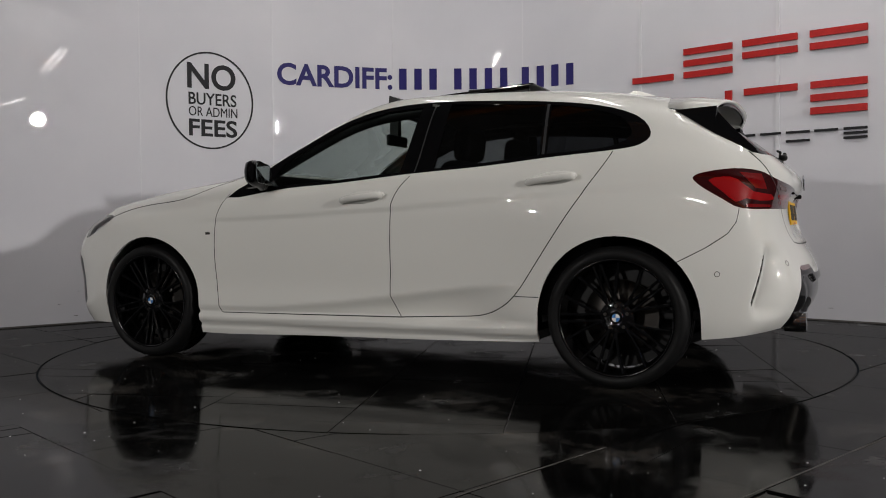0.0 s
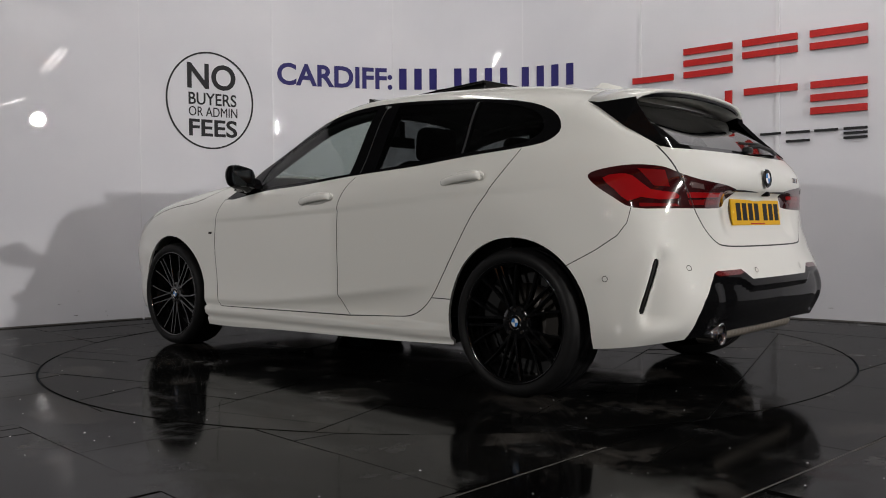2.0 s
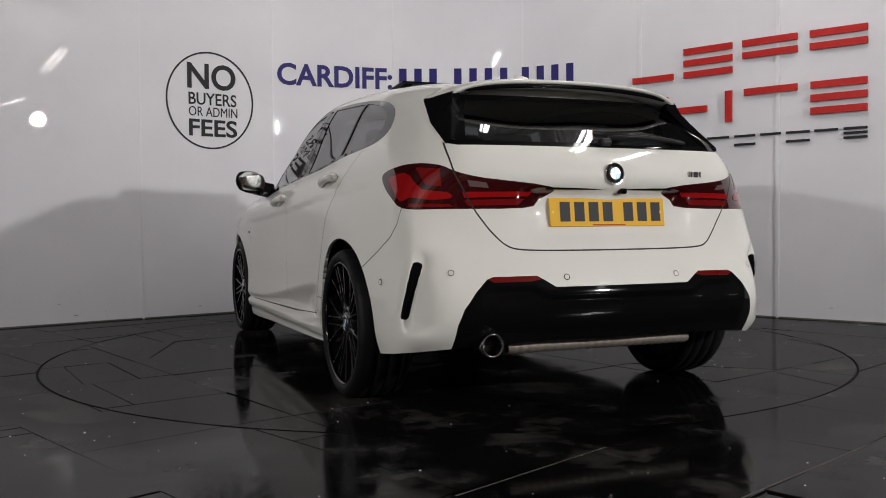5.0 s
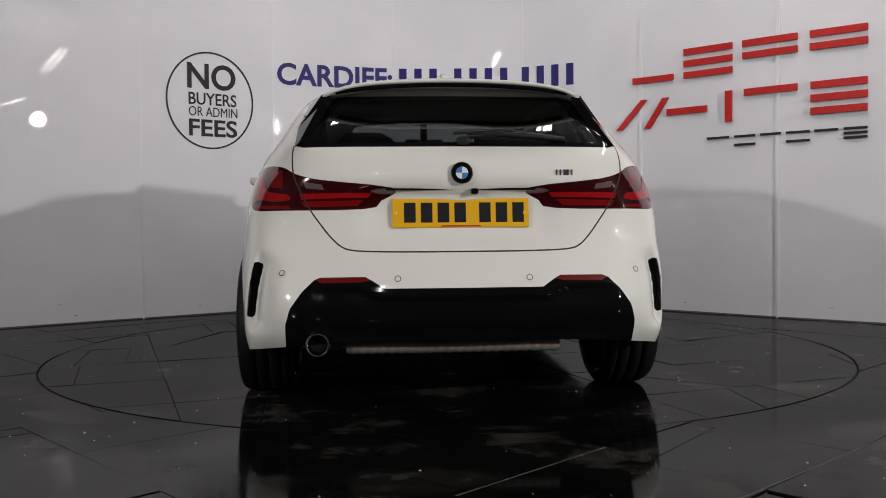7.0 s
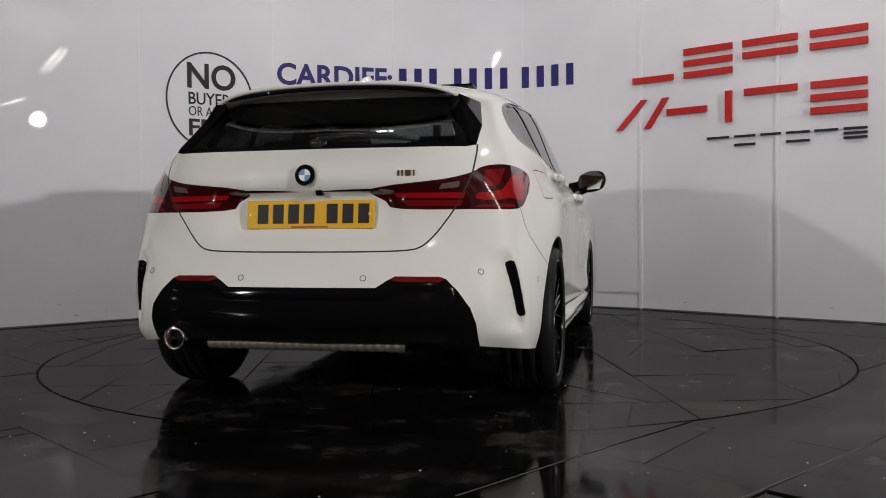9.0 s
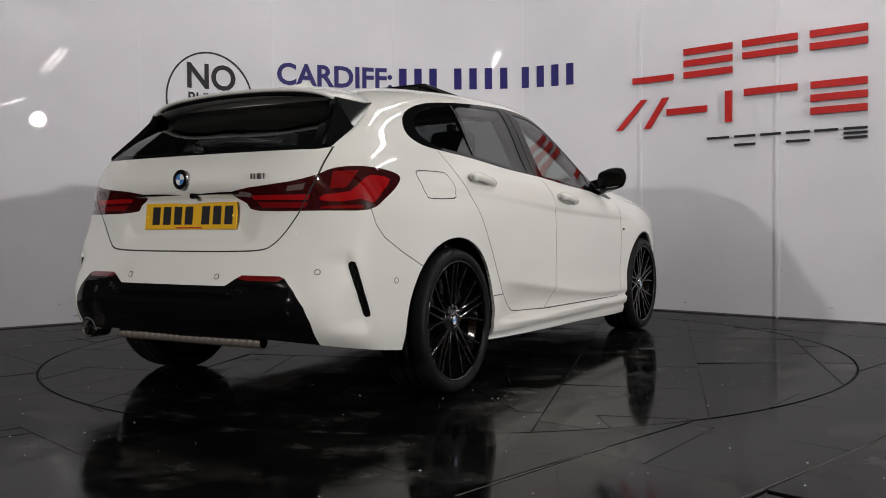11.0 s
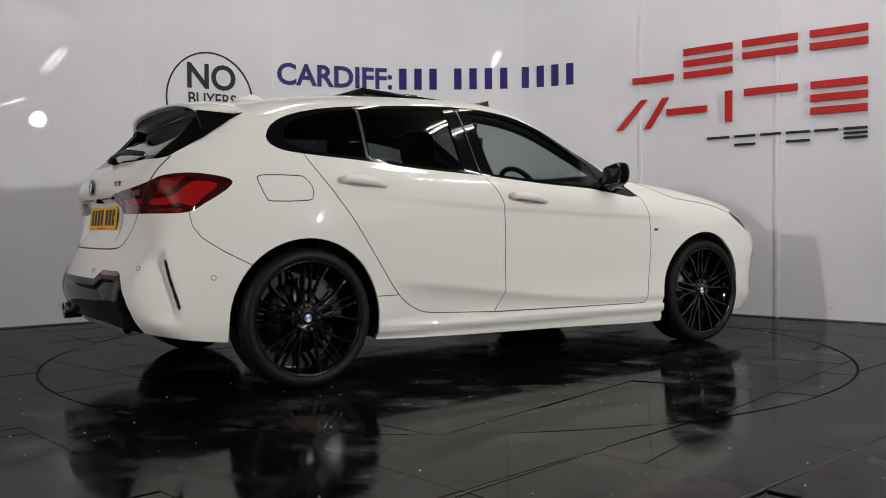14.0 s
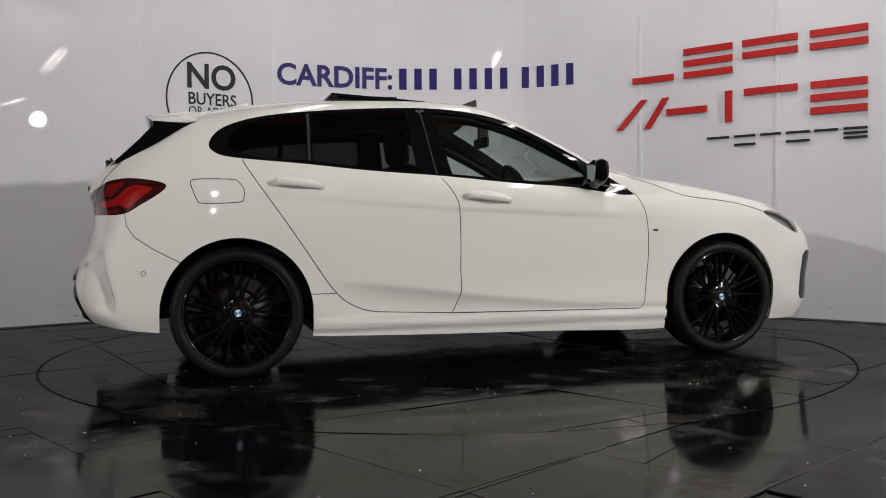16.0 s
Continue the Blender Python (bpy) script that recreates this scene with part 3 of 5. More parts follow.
class Shell:
    """Faces of one half of the body, which can be cut along outlines and sorted by name."""

    def __init__(self, grid):
        nv, nu = grid.shape[:2]
        self.v = [tuple(p) for p in grid.reshape(-1, 3)]
        du, dv = np.gradient(grid, axis=1), np.gradient(grid, axis=0)
        for g, k in ((du, 0), (du, -1)):
            g[:, k] = np.array([0.0, 1.0, 0.0]) * (1 if k == 0 else -1)
        nn = np.cross(du, dv)
        nn /= np.linalg.norm(nn, axis=2, keepdims=True) + 1e-12
        out = grid - np.array([0, 0, 0.7])
        nn *= np.sign((nn[60, 120] * out[60, 120]).sum())
        nn[-1] = (0, 0, 1)
        self.n = [tuple(p) for p in nn.reshape(-1, 3)]
        self.f = [([j * nu + i, j * nu + i + 1, (j + 1) * nu + i + 1, (j + 1) * nu + i], "body") for j in range(nv - 1) for i in range(nu - 1)]

    def split(self, face, a, b, proj, cache):
        d = [(proj(self.v[i])[0] - a[0]) * (b[1] - a[1]) - (proj(self.v[i])[1] - a[1]) * (b[0] - a[0]) for i in face]
        if min(d) > -1e-7 or max(d) < 1e-7:
            return [face]
        A, B = [], []
        n = len(face)
        for k in range(n):
            i, j, di, dj = face[k], face[(k + 1) % n], d[k], d[(k + 1) % n]
            if di >= -1e-7:
                A.append(i)
            if di <= 1e-7:
                B.append(i)
            if (di > 1e-7 and dj < -1e-7) or (di < -1e-7 and dj > 1e-7):
                key = (min(i, j), max(i, j))
                if key not in cache:
                    s = di / (di - dj)
                    self.v.append(tuple(p + (q - p) * s for p, q in zip(self.v[i], self.v[j])))
                    self.n.append(tuple(p + (q - p) * s for p, q in zip(self.n[i], self.n[j])))
                    cache[key] = len(self.v) - 1
                A.append(cache[key])
                B.append(cache[key])
        return [q for q in (A, B) if len(q) > 2]

    def cut(self, poly, proj, where, name, frm=None):
        """Cut along the closed outline poly and call the faces inside it name. where(x, y, z) picks the region, frm the old names."""
        xs, ys = [p[0] for p in poly], [p[1] for p in poly]
        bb = (min(xs), max(xs), min(ys), max(ys))
        work, rest = [], []
        for face, tag in self.f:
            q = [proj(self.v[i]) for i in face]
            lo0, hi0 = min(p[0] for p in q), max(p[0] for p in q)
            lo1, hi1 = min(p[1] for p in q), max(p[1] for p in q)
            if lo0 > bb[1] or hi0 < bb[0] or lo1 > bb[3] or hi1 < bb[2] or (frm and tag not in frm) or not where(*self.v[face[0]]):
                rest.append((face, tag))
            else:
                work.append((face, tag))
        n = len(poly)
        for k in range(n):
            a, b = poly[k], poly[(k + 1) % n]
            e = (min(a[0], b[0]) - 1e-4, max(a[0], b[0]) + 1e-4, min(a[1], b[1]) - 1e-4, max(a[1], b[1]) + 1e-4)
            cache, out = {}, []
            for face, tag in work:
                q = [proj(self.v[i]) for i in face]
                if min(p[0] for p in q) > e[1] or max(p[0] for p in q) < e[0] or min(p[1] for p in q) > e[3] or max(p[1] for p in q) < e[2]:
                    out.append((face, tag))
                else:
                    out += [(g, tag) for g in self.split(face, a, b, proj, cache)]
            work = out
        for face, tag in work:
            q = [proj(self.v[i]) for i in face]
            cx, cy = sum(p[0] for p in q) / len(q), sum(p[1] for p in q) / len(q)
            odd = False
            for k in range(n):
                (x0, y0), (x1, y1) = poly[k], poly[(k + 1) % n]
                if (y0 > cy) != (y1 > cy) and cx < (x1 - x0) * (cy - y0) / (y1 - y0) + x0:
                    odd = not odd
            rest.append((face, name if odd else tag))
        self.f = rest

    def mesh(self, names, sides=(1, -1), thick=0.0, sink=0.0, calm=0.0):
        """A bmesh of the faces of these names, on the left (1), the right (-1) or both sides."""
        bm = bmesh.new()
        own = bm.verts.layers.float_vector.new("nrm")
        for sd in sides:
            m = {}
            for face, tag in self.f:
                if tag in names:
                    vs = []
                    for i in face:
                        if i not in m:
                            x, y, z = self.v[i]
                            n = Vector(self.n[i]).normalized()
                            n.y *= sd
                            m[i] = bm.verts.new((x - n.x * sink, y * sd - n.y * sink, z - n.z * sink))
                            m[i][own] = n
                        vs.append(m[i])
                    try:
                        f = bm.faces.new(vs)
                    except ValueError:
                        continue
                    f.normal_update()
                    if f.normal.dot(vs[0][own]) < 0:
                        f.normal_flip()
        if calm:
            mean = sum((f.normal * f.calc_area() for f in bm.faces), Vector()).normalized()
            for v in bm.verts:
                v[own] = v[own].lerp(mean, calm).normalized()
        if len(sides) == 2:
            bmesh.ops.remove_doubles(bm, verts=[v for v in bm.verts if abs(v.co.y) < 1e-4], dist=2e-4)
        if thick:
            edges = [e for e in bm.edges if e.is_boundary and not all(abs(v.co.y) < 1e-4 for v in e.verts)]
            rim, deep = {}, {}
            for e in edges:
                for v in e.verts:
                    if v not in rim:
                        n = v[own].copy()
                        rim[v], deep[v] = bm.verts.new(v.co), bm.verts.new(v.co - n * thick)
            for e in edges:
                l = e.link_loops[0]
                a, b = l.vert, l.link_loop_next.vert
                bm.faces.new((rim[b], rim[a], deep[a], deep[b]))
        return bm


XZ, YZ, QZ = (lambda p: (p[0], p[2])), (lambda p: (p[1], p[2])), (lambda p: (p[0] + p[1], p[2]))


def strip(pts, w, closed=False):
    """A thin closed outline along a line of points."""
    P = [Vector(p) for p in pts]
    n = len(P)
    L, R = [], []
    for i in range(n):
        a = P[i - 1] if i or closed else P[0]
        b = P[(i + 1) % n] if i < n - 1 or closed else P[-1]
        d = (b - a).normalized()
        k = Vector((-d.y, d.x)) * w / 2
        L.append(tuple(P[i] + k))
        R.append(tuple(P[i] - k))
    return L + R[::-1] if not closed else L + [L[0]] + [R[0]] + R[::-1]


def curve(pts, n=6, closed=False):
    """A rounder line through points."""
    P = [Vector(p) for p in pts]
    m = len(P)
    out = []
    for i in range(m if closed else m - 1):
        a = P[i - 1] if closed or i else P[0]
        b, c = P[i], P[(i + 1) % m]
        d = P[(i + 2) % m] if closed or i + 2 < m else P[-1]
        for k in range(n):
            t = k / n
            out.append(tuple(0.5 * ((2 * b) + (c - a) * t + (2 * a - 5 * b + 4 * c - d) * t * t + (3 * b - a - 3 * c + d) * t ** 3)))
    if not closed:
        out.append(tuple(P[-1]))
    return out


shell = Shell(GRID)
SIDE = lambda x, y, z: y > 0.42 and x > -1.86
BACK = lambda x, y, z: x < -1.40
WHEELS = (1.335, -1.335)
ARCH = 0.362
HUB_Z, TYRE_R = 0.310, 0.318
for wx in WHEELS:
    ring = [(wx + ARCH * math.cos(a), HUB_Z + ARCH * math.sin(a)) for a in [math.pi * k / 28 for k in range(29)]]
    shell.cut([(wx + ARCH, 0.05)] + ring + [(wx - ARCH, 0.05)], XZ, lambda x, y, z: y > 0.5, "hole")
DLO = curve([(0.80, .885), (.44, .925), (.10, .945), (-.29, .98), (-.68, 1.005), (-.99, 1.035), (-1.30, 1.06), (-1.42, 1.085), (-1.455, 1.14), (-1.38, 1.225), (-1.17, 1.29), (-.80, 1.33), (-.38, 1.35), (-.10, 1.335), (.13, 1.285), (.39, 1.17), (.58, 1.06)], 3, True)
shell.cut(DLO, XZ, SIDE, "frame", ("body",))
PANE_F = [(.57, .935), (.10, .962), (-.235, .99), (-.30, 1.325), (-.10, 1.312), (.12, 1.262), (.36, 1.15), (.50, 1.06)]
PANE_R = [(-.415, 1.002), (-.68, 1.022), (-.955, 1.05), (-.945, 1.302), (-.80, 1.312), (-.455, 1.332)]
PANE_Q = curve([(-.985, 1.053), (-1.25, 1.072), (-1.345, 1.105), (-1.37, 1.15), (-1.31, 1.22), (-1.15, 1.272), (-.975, 1.299)], 3)
shell.cut(PANE_F, XZ, SIDE, "pane_f", ("frame",))
shell.cut(PANE_R, XZ, SIDE, "pane_r", ("frame",))
shell.cut(PANE_Q, XZ, SIDE, "pane_q", ("frame",))
shell.cut(strip([(-.972, 1.052), (-.962, 1.300)], 0.013), XZ, SIDE, "divider", ("frame",))
shell.cut(strip([(-.318, .988), (-.372, 1.328)], 0.007), XZ, SIDE, "divider_b", ("frame",))
shell.cut(curve([(-.01, 1.045), (.30, 1.045), (.52, 1.04), (.60, 1.05), (.575, 1.12), (.53, 1.205), (.45, 1.325), (.40, 1.352), (.20, 1.372), (-.01, 1.376)], 3), YZ, lambda x, y, z: x > -0.12, "screen", ("body",))
# tail
GATE = curve([(0.0, .626), (.25, .627), (.40, .632), (.455, .648), (.50, .69), (.535, .735), (.57, .785), (.605, .85), (.634, .92), (.642, 1.0), (.638, 1.04)], 4)
shell.cut([(-.01, 1.31), (-.01, .626)] + GATE + [(.60, 1.12), (.55, 1.25), (.5, 1.31)], YZ, BACK, "gate", ("body",))
shell.cut([(-.93, 1.258), (-1.07, 1.165), (-1.17, 1.095), (-1.258, 1.036), (-1.32, 1.028), (-2.2, 1.028), (-2.2, 1.268), (-1.2, 1.268)], QZ, BACK, "fin", ("body", "gate"))
shell.cut(curve([(-.005, 1.048), (.50, 1.048), (.555, 1.06), (.53, 1.12), (.47, 1.22), (.40, 1.245), (-.005, 1.25)], 3), YZ, BACK, "pane_b", ("fin",))
LIGHT = curve([(-.845, .925), (-.92, .948), (-1.08, .962), (-1.24, .952), (-1.34, .925), (-1.48, .90), (-1.775, .868), (-1.70, .82), (-1.64, .788), (-1.30, .785), (-1.06, .788), (-.96, .83), (-.87, .885)], 3, True)
shell.cut(LIGHT, QZ, BACK, "lamp", ("body", "gate"))
shell.cut(curve([(-.915, .91), (-1.0, .925), (-1.07, .915), (-1.16, .86), (-1.30, .848), (-1.32, .825), (-1.20, .82), (-1.10, .83), (-1.03, .815), (-.97, .86)], 2, True), QZ, BACK, "red", ("lamp",))
shell.cut([(-1.10, .945), (-1.25, .937), (-1.27, .87), (-1.18, .875)], QZ, BACK, "red2", ("lamp",))
shell.cut([(-1.09, .807), (-1.31, .803), (-1.33, .793), (-1.09, .793)], QZ, BACK, "red3", ("lamp",))
shell.cut([(-1.375, .848), (-1.68, .85), (-1.66, .832), (-1.385, .826)], QZ, BACK, "red5", ("lamp",))
shell.cut([(-1.385, .818), (-1.645, .822), (-1.62, .80), (-1.40, .797)], QZ, BACK, "red4", ("lamp",))
shell.cut([(-1.40, .892), (-1.49, .882), (-1.50, .862), (-1.41, .868)], QZ, BACK, "clearlens", ("lamp",))
shell.cut([(-.70, .552), (-.86, .622), (-.97, .68), (-1.02, .73), (-1.045, .79), (-2.4, .79), (-2.4, .05), (-.60, .05), (-.60, .40)], QZ, lambda x, y, z: x < -1.50, "bumper", ("body",))
DIFF = [(-.01, .05), (.69, .05), (.667, .27), (.664, .36), (.645, .42), (.60, .482), (.555, .525), (.53, .534), (.365, .536), (.335, .52), (.295, .494), (-.01, .494)]
shell.cut(DIFF, YZ, lambda x, y, z: x < -1.88, "diffuser", ("body", "bumper"))
shell.cut([(.552, .526), (.53, .534), (.365, .536), (.343, .524), (.385, .516), (.53, .514)], YZ, lambda x, y, z: x < -1.88, "reflex", ("diffuser",))
shell.cut(curve([(-1.152, .588), (-1.13, .54), (-1.10, .465), (-1.068, .388), (-1.085, .375), (-1.105, .382), (-1.14, .465), (-1.178, .55), (-1.185, .583)], 2, True), QZ, BACK, "slit", ("bumper", "body"))
# doors
FRONT_EDGE = [(.80, .905), (.835, .82), (.855, .74), (.862, .62), (.858, .5), (.835, .30), (.815, .263)]
B_EDGE = [(-.30, .97), (-.255, .905), (-.228, .85), (-.218, .80), (-.214, .65), (-.216, .5), (-.212, .385), (-.245, .27)]
REAR_EDGE = [(-1.30, 1.055), (-1.265, .99), (-1.18, .86), (-1.04, .655), (-.93, .49), (-.88, .42), (-.82, .358), (-.74, .313), (-.66, .292), (-.56, .284), (-.45, .279), (-.245, .27)]
re = curve(REAR_EDGE, 3)
be = curve(B_EDGE, 2)
fe = curve(FRONT_EDGE, 2)
FLANK = lambda x, y, z: y > 0.6 and -1.5 < x < 1.1
shell.cut(fe + [(.3, .266)] + be[::-1] + [(.1, 1.0)], XZ, FLANK, "door_f", ("body",))
shell.cut(be + re[::-1] + [(-.8, 1.06)], XZ, FLANK, "door_r", ("body",))
G = 0.0048
ANY = ("body", "door_f", "door_r", "bumper", "gate", "lamp", "red", "red2", "red3", "red4", "red5")
shell.cut(strip(fe + [(.3, .266), (-.245, .27)], G), XZ, FLANK, "gap_f", ANY)
shell.cut(strip(be, G), XZ, FLANK, "gap_b", ANY)
shell.cut(strip(re, G), XZ, FLANK, "gap_r", ANY)
shell.cut(strip([(-.86, .392), (-.98, .392)], 0.004), XZ, FLANK, "gap_s", ANY)
shell.cut(strip(curve([(.84, .985), (.95, .955), (1.08, .895), (1.18, .872), (1.35, .855), (1.50, .83), (1.64, .79)], 2), 0.005), XZ, lambda x, y, z: y > 0.55 and x > 0.7, "gap_h", ANY)
shell.cut(strip(GATE, 0.006), YZ, BACK, "gap_t", ANY)
shell.cut(strip([(-.70, .552), (-.86, .622), (-.97, .68), (-1.02, .73), (-1.045, .79)], 0.004), QZ, lambda x, y, z: x < -1.50, "gap_p", ANY)
FLAP = curve([(-1.545, .945), (-1.50, .956), (-1.36, .955), (-1.325, .945), (-1.298, .905), (-1.30, .862), (-1.325, .842), (-1.49, .838), (-1.515, .852), (-1.535, .90)], 2, True)
shell.cut(FLAP, XZ, lambda x, y, z: y > 0.6 and x < -1.2, "flap", ("body",))
shell.cut(strip(FLAP, 0.0045, True), XZ, lambda x, y, z: y > 0.6 and x < -1.2, "flapgap", ("body", "flap"))
# nose
shell.cut(curve([(1.635, .787), (1.70, .802), (1.80, .785), (1.90, .735), (1.92, .665), (1.84, .685), (1.72, .735)], 2, True), XZ, lambda x, y, z: y > 0.35 and x > 1.5, "headlamp", ("body",))
shell.cut([(1.955, .53), (1.99, .56), (2.2, .56), (2.2, .27), (1.96, .27), (1.935, .30)], XZ, lambda x, y, z: x > 1.8 and 0.45 < y, "grille", ("body",))

for sd in (1, -1):
    extra = () if sd < 0 else ("flap", "flapgap")
    for nm, tag in (("front_door", "door_f"), ("rear_door", "door_r")):
        door = part(nm, shell.mesh((tag,), (sd,), 0.02), PAINT, CAR, smooth=True)
        pane = {"door_f": ("pane_f", CLEAR), "door_r": ("pane_r", TINT)}[tag]
        part("window_pane", shell.mesh((pane[0],), (sd,), sink=0.003, calm=0.8), pane[1], door, "clear side window glass" if tag == "door_f" else "dark tinted side window glass", True)
        hx, hy, hz = (-.062, .888, .868) if tag == "door_f" else (-1.035, .860, .934)
        tilt = Matrix.Translation((hx, hy * sd, hz)) @ Euler((0, radians(5.5), radians(-1.5 * sd if tag == "door_f" else -4.5 * sd))).to_matrix().to_4x4()
        bm = bmesh.new()
        bmesh.ops.create_uvsphere(bm, u_segments=28, v_segments=14, radius=1)
        for v in bm.verts:
            s = abs(v.co.x)
            v.co = tilt @ Vector((math.copysign(abs(v.co.x) ** 0.7, v.co.x) * 0.125, v.co.y * 0.024 - 0.002 * sd, v.co.z * 0.034 * (1 - 0.25 * s)))
        part("handle_cup", bm, PAINT, door, smooth=True)
        bm = bmesh.new()
        pts = [(-0.116, 0.012, -0.003), (-0.10, 0.022, -0.002), (-0.07, 0.029, 0.0), (-0.02, 0.032, 0.0), (0.03, 0.032, 0.0), (0.07, 0.028, -0.001), (0.10, 0.021, -0.003), (0.116, 0.012, -0.005)]
        tube(bm, [tilt @ Vector((a, b * sd, c)) for a, b, c in pts], 0.0175, 14)
        part("door_handle", bm, PAINT, door, "white painted pull handle", True)
    part("window_frame", shell.mesh(("frame",), (sd,), 0.015, calm=0.5), BLACK, CAR, "gloss black window surround", True)
    part("quarter_window", shell.mesh(("pane_q",), (sd,), sink=0.003, calm=0.92), TINT, CAR, "dark tinted quarter glass", True)
    for tag in ("divider", "divider_b"):
        part("window_divider", shell.mesh((tag,), (sd,), sink=-0.002), DIVIDER, CAR, "dark grey upright between the side windows", True)
    lamp = part("tail_light", shell.mesh(("lamp",), (sd,), 0.02), LENSD, CAR, "smoked dark red tail light", True)
    part("red_lens", shell.mesh(("red",), (sd,), sink=-0.0015), LENS, lamp, "bright red lens bar", True)
    part("red_lens", shell.mesh(("red5",), (sd,), sink=-0.0015), LENS, lamp, "bright red lens bar", True)
    for tag in ("red2", "red3", "red4"):
        part("dark_red_lens", shell.mesh((tag,), (sd,), sink=-0.001), DEEP, lamp, "deep red lens", True)
    part("reversing_lens", shell.mesh(("clearlens",), (sd,), sink=-0.001), mat("reversing_lens", (0.12, 0.08, 0.08), 0.1), lamp, "greyish reversing light lens", True)
    part("air_slit", shell.mesh(("slit",), (sd,), sink=0.004), BLACK, CAR, "narrow black bumper slit", True)
    part("bumper_reflector", shell.mesh(("reflex",), (sd,), sink=-0.001), REFLEX, CAR, "red bumper reflector", True)
    head = part("headlight", shell.mesh(("headlamp",), (sd,)), HEADL, CAR, "clear glass headlight", True)
    part("lamp_housing", shell.mesh(("headlamp",), (sd,), sink=0.035), LAMPIN, head, "silvery lamp housing", True)
    for hx, hy, hz in ((1.755, .735, .752), (1.845, .655, .715)):
        bm = bmesh.new()
        lathe(bm, [(0.0, 0.012), (0.015, 0.014), (0.024, 0.006), (0.027, 0.012), (0.032, 0.0)], 20, Matrix.Translation((hx, hy * sd, hz)) @ Vector((0.75, 0.62 * sd, 0.15)).to_track_quat("Y", "Z").to_matrix().to_4x4())
        part("projector", bm, CHROME, head, "round chrome-rimmed projector lens", True)
    part("front_air_intake", shell.mesh(("grille",), (sd,), 0.01), BLACK, CAR, "black front air intake", True)
part("body", shell.mesh(("body",), thick=0.014), PAINT, CAR, smooth=True)
me = shell.mesh(("flap", "flapgap"), (1,))
part("blank_quarter_skin", me, PAINT, CAR, smooth=True)
part("fuel_flap", shell.mesh(("flap",), (-1,)), PAINT, CAR, smooth=True)
part("fuel_flap_gap", shell.mesh(("flapgap",), (-1,), sink=0.0004), GAP, CAR)
for nm in ("gap_f", "gap_b", "gap_r", "gap_s", "gap_h", "gap_p"):
    for sd in (1, -1):
        part("panel_gap", shell.mesh((nm,), (sd,), sink=0.0004), GAP, CAR, smooth=True)
part("tailgate_gap", shell.mesh(("gap_t",), sink=0.0004), GAP, CAR, smooth=True)
part("rear_bumper", shell.mesh(("bumper",), thick=0.014), PAINT, CAR, smooth=True)
part("windscreen", shell.mesh(("screen",), sink=0.002), CLEAR, CAR, "clear windscreen glass", True)
gate = part("tailgate", shell.mesh(("gate",), thick=0.014), PAINT, CAR, smooth=True)
part("rear_window_surround", shell.mesh(("fin",), sink=0.001), BLACK, gate, "gloss black surround of the rear window", True)
part("rear_window", shell.mesh(("pane_b",), sink=0.003, calm=0.4), TINT, gate, "dark tinted rear window", True)
part("diffuser", shell.mesh(("diffuser",), thick=0.02), BLACK, CAR, "gloss black rear diffuser", True)


def skin(axis, a, b, reach=0.03):
    """The point of the left half's skin nearest to the given coordinates: axis x takes (y, z), axis y takes (x, z)."""
    best, at = 9e9, None
    flat = GRID.reshape(-1, 3)
    if axis == "y":
        sel = flat[(flat[:, 1] > 0.3)]
        d = (sel[:, 0] - a) ** 2 + (sel[:, 2] - b) ** 2
    else:
        sel = flat[(flat[:, 0] < -1.4)] if axis == "x" else flat[flat[:, 2] > 1.0]
        d = (sel[:, 1] - a) ** 2 + (sel[:, 2] - b) ** 2 if axis == "x" else (sel[:, 0] - a) ** 2 + (sel[:, 1] - b) ** 2
    near = np.argsort(d)[:4]
    w = 1 / (d[near] + 1e-6)
    return Vector((sel[near] * w[:, None]).sum(0) / w.sum())


# ---- roof spoiler, fin aerial, sunroof, wiper ----
bm = bmesh.new()
prof = []
NS = 24
rows = []
for k in range(NS + 1):
    e = -1 + 2 * k / NS
    ya, yb = 0.575 * e, 0.535 * e
    e = abs(e)
    back = -1.772 + 0.05 * e ** 4
    ztop = 1.324 - 0.030 * e ** 2 - 0.032 * e ** 8
    x0 = -1.45 - 0.05 * e
    z0 = skin("z", x0, abs(ya)).z
    ym = (ya + yb) / 2
    rows.append([bm.verts.new(c) for c in ((x0, ya, z0 - 0.001), ((x0 + back) / 2, ym, (z0 + ztop) / 2 + 0.007), (back + 0.015, yb, ztop), (back, yb, ztop - 0.006), (back + 0.010, yb, ztop - 0.016), (x0 - 0.09, ym, min(z0 - 0.04, ztop - 0.022)))])
for A, B in zip(rows, rows[1:]):
    for k in range(6):
        bm.faces.new((A[k], A[(k + 1) % 6], B[(k + 1) % 6], B[k]))
bm.faces.new(rows[0][::-1])
bm.faces.new(rows[-1])
bmesh.ops.recalc_face_normals(bm, faces=bm.faces[:])
part("roof_spoiler", bm, PAINT, gate, "white roof spoiler over the rear window", True)
bm = bmesh.new()
tube(bm, [(-1.752 + 0.04 * (abs(y) / 0.5) ** 4, y, 1.300 - 0.030 * (abs(y) / 0.5) ** 2) for y in [-0.48 + k * 0.06 for k in range(17)]], 0.009, 8)
part("spoiler_lip", bm, BLACK, gate, "black underside lip", True)
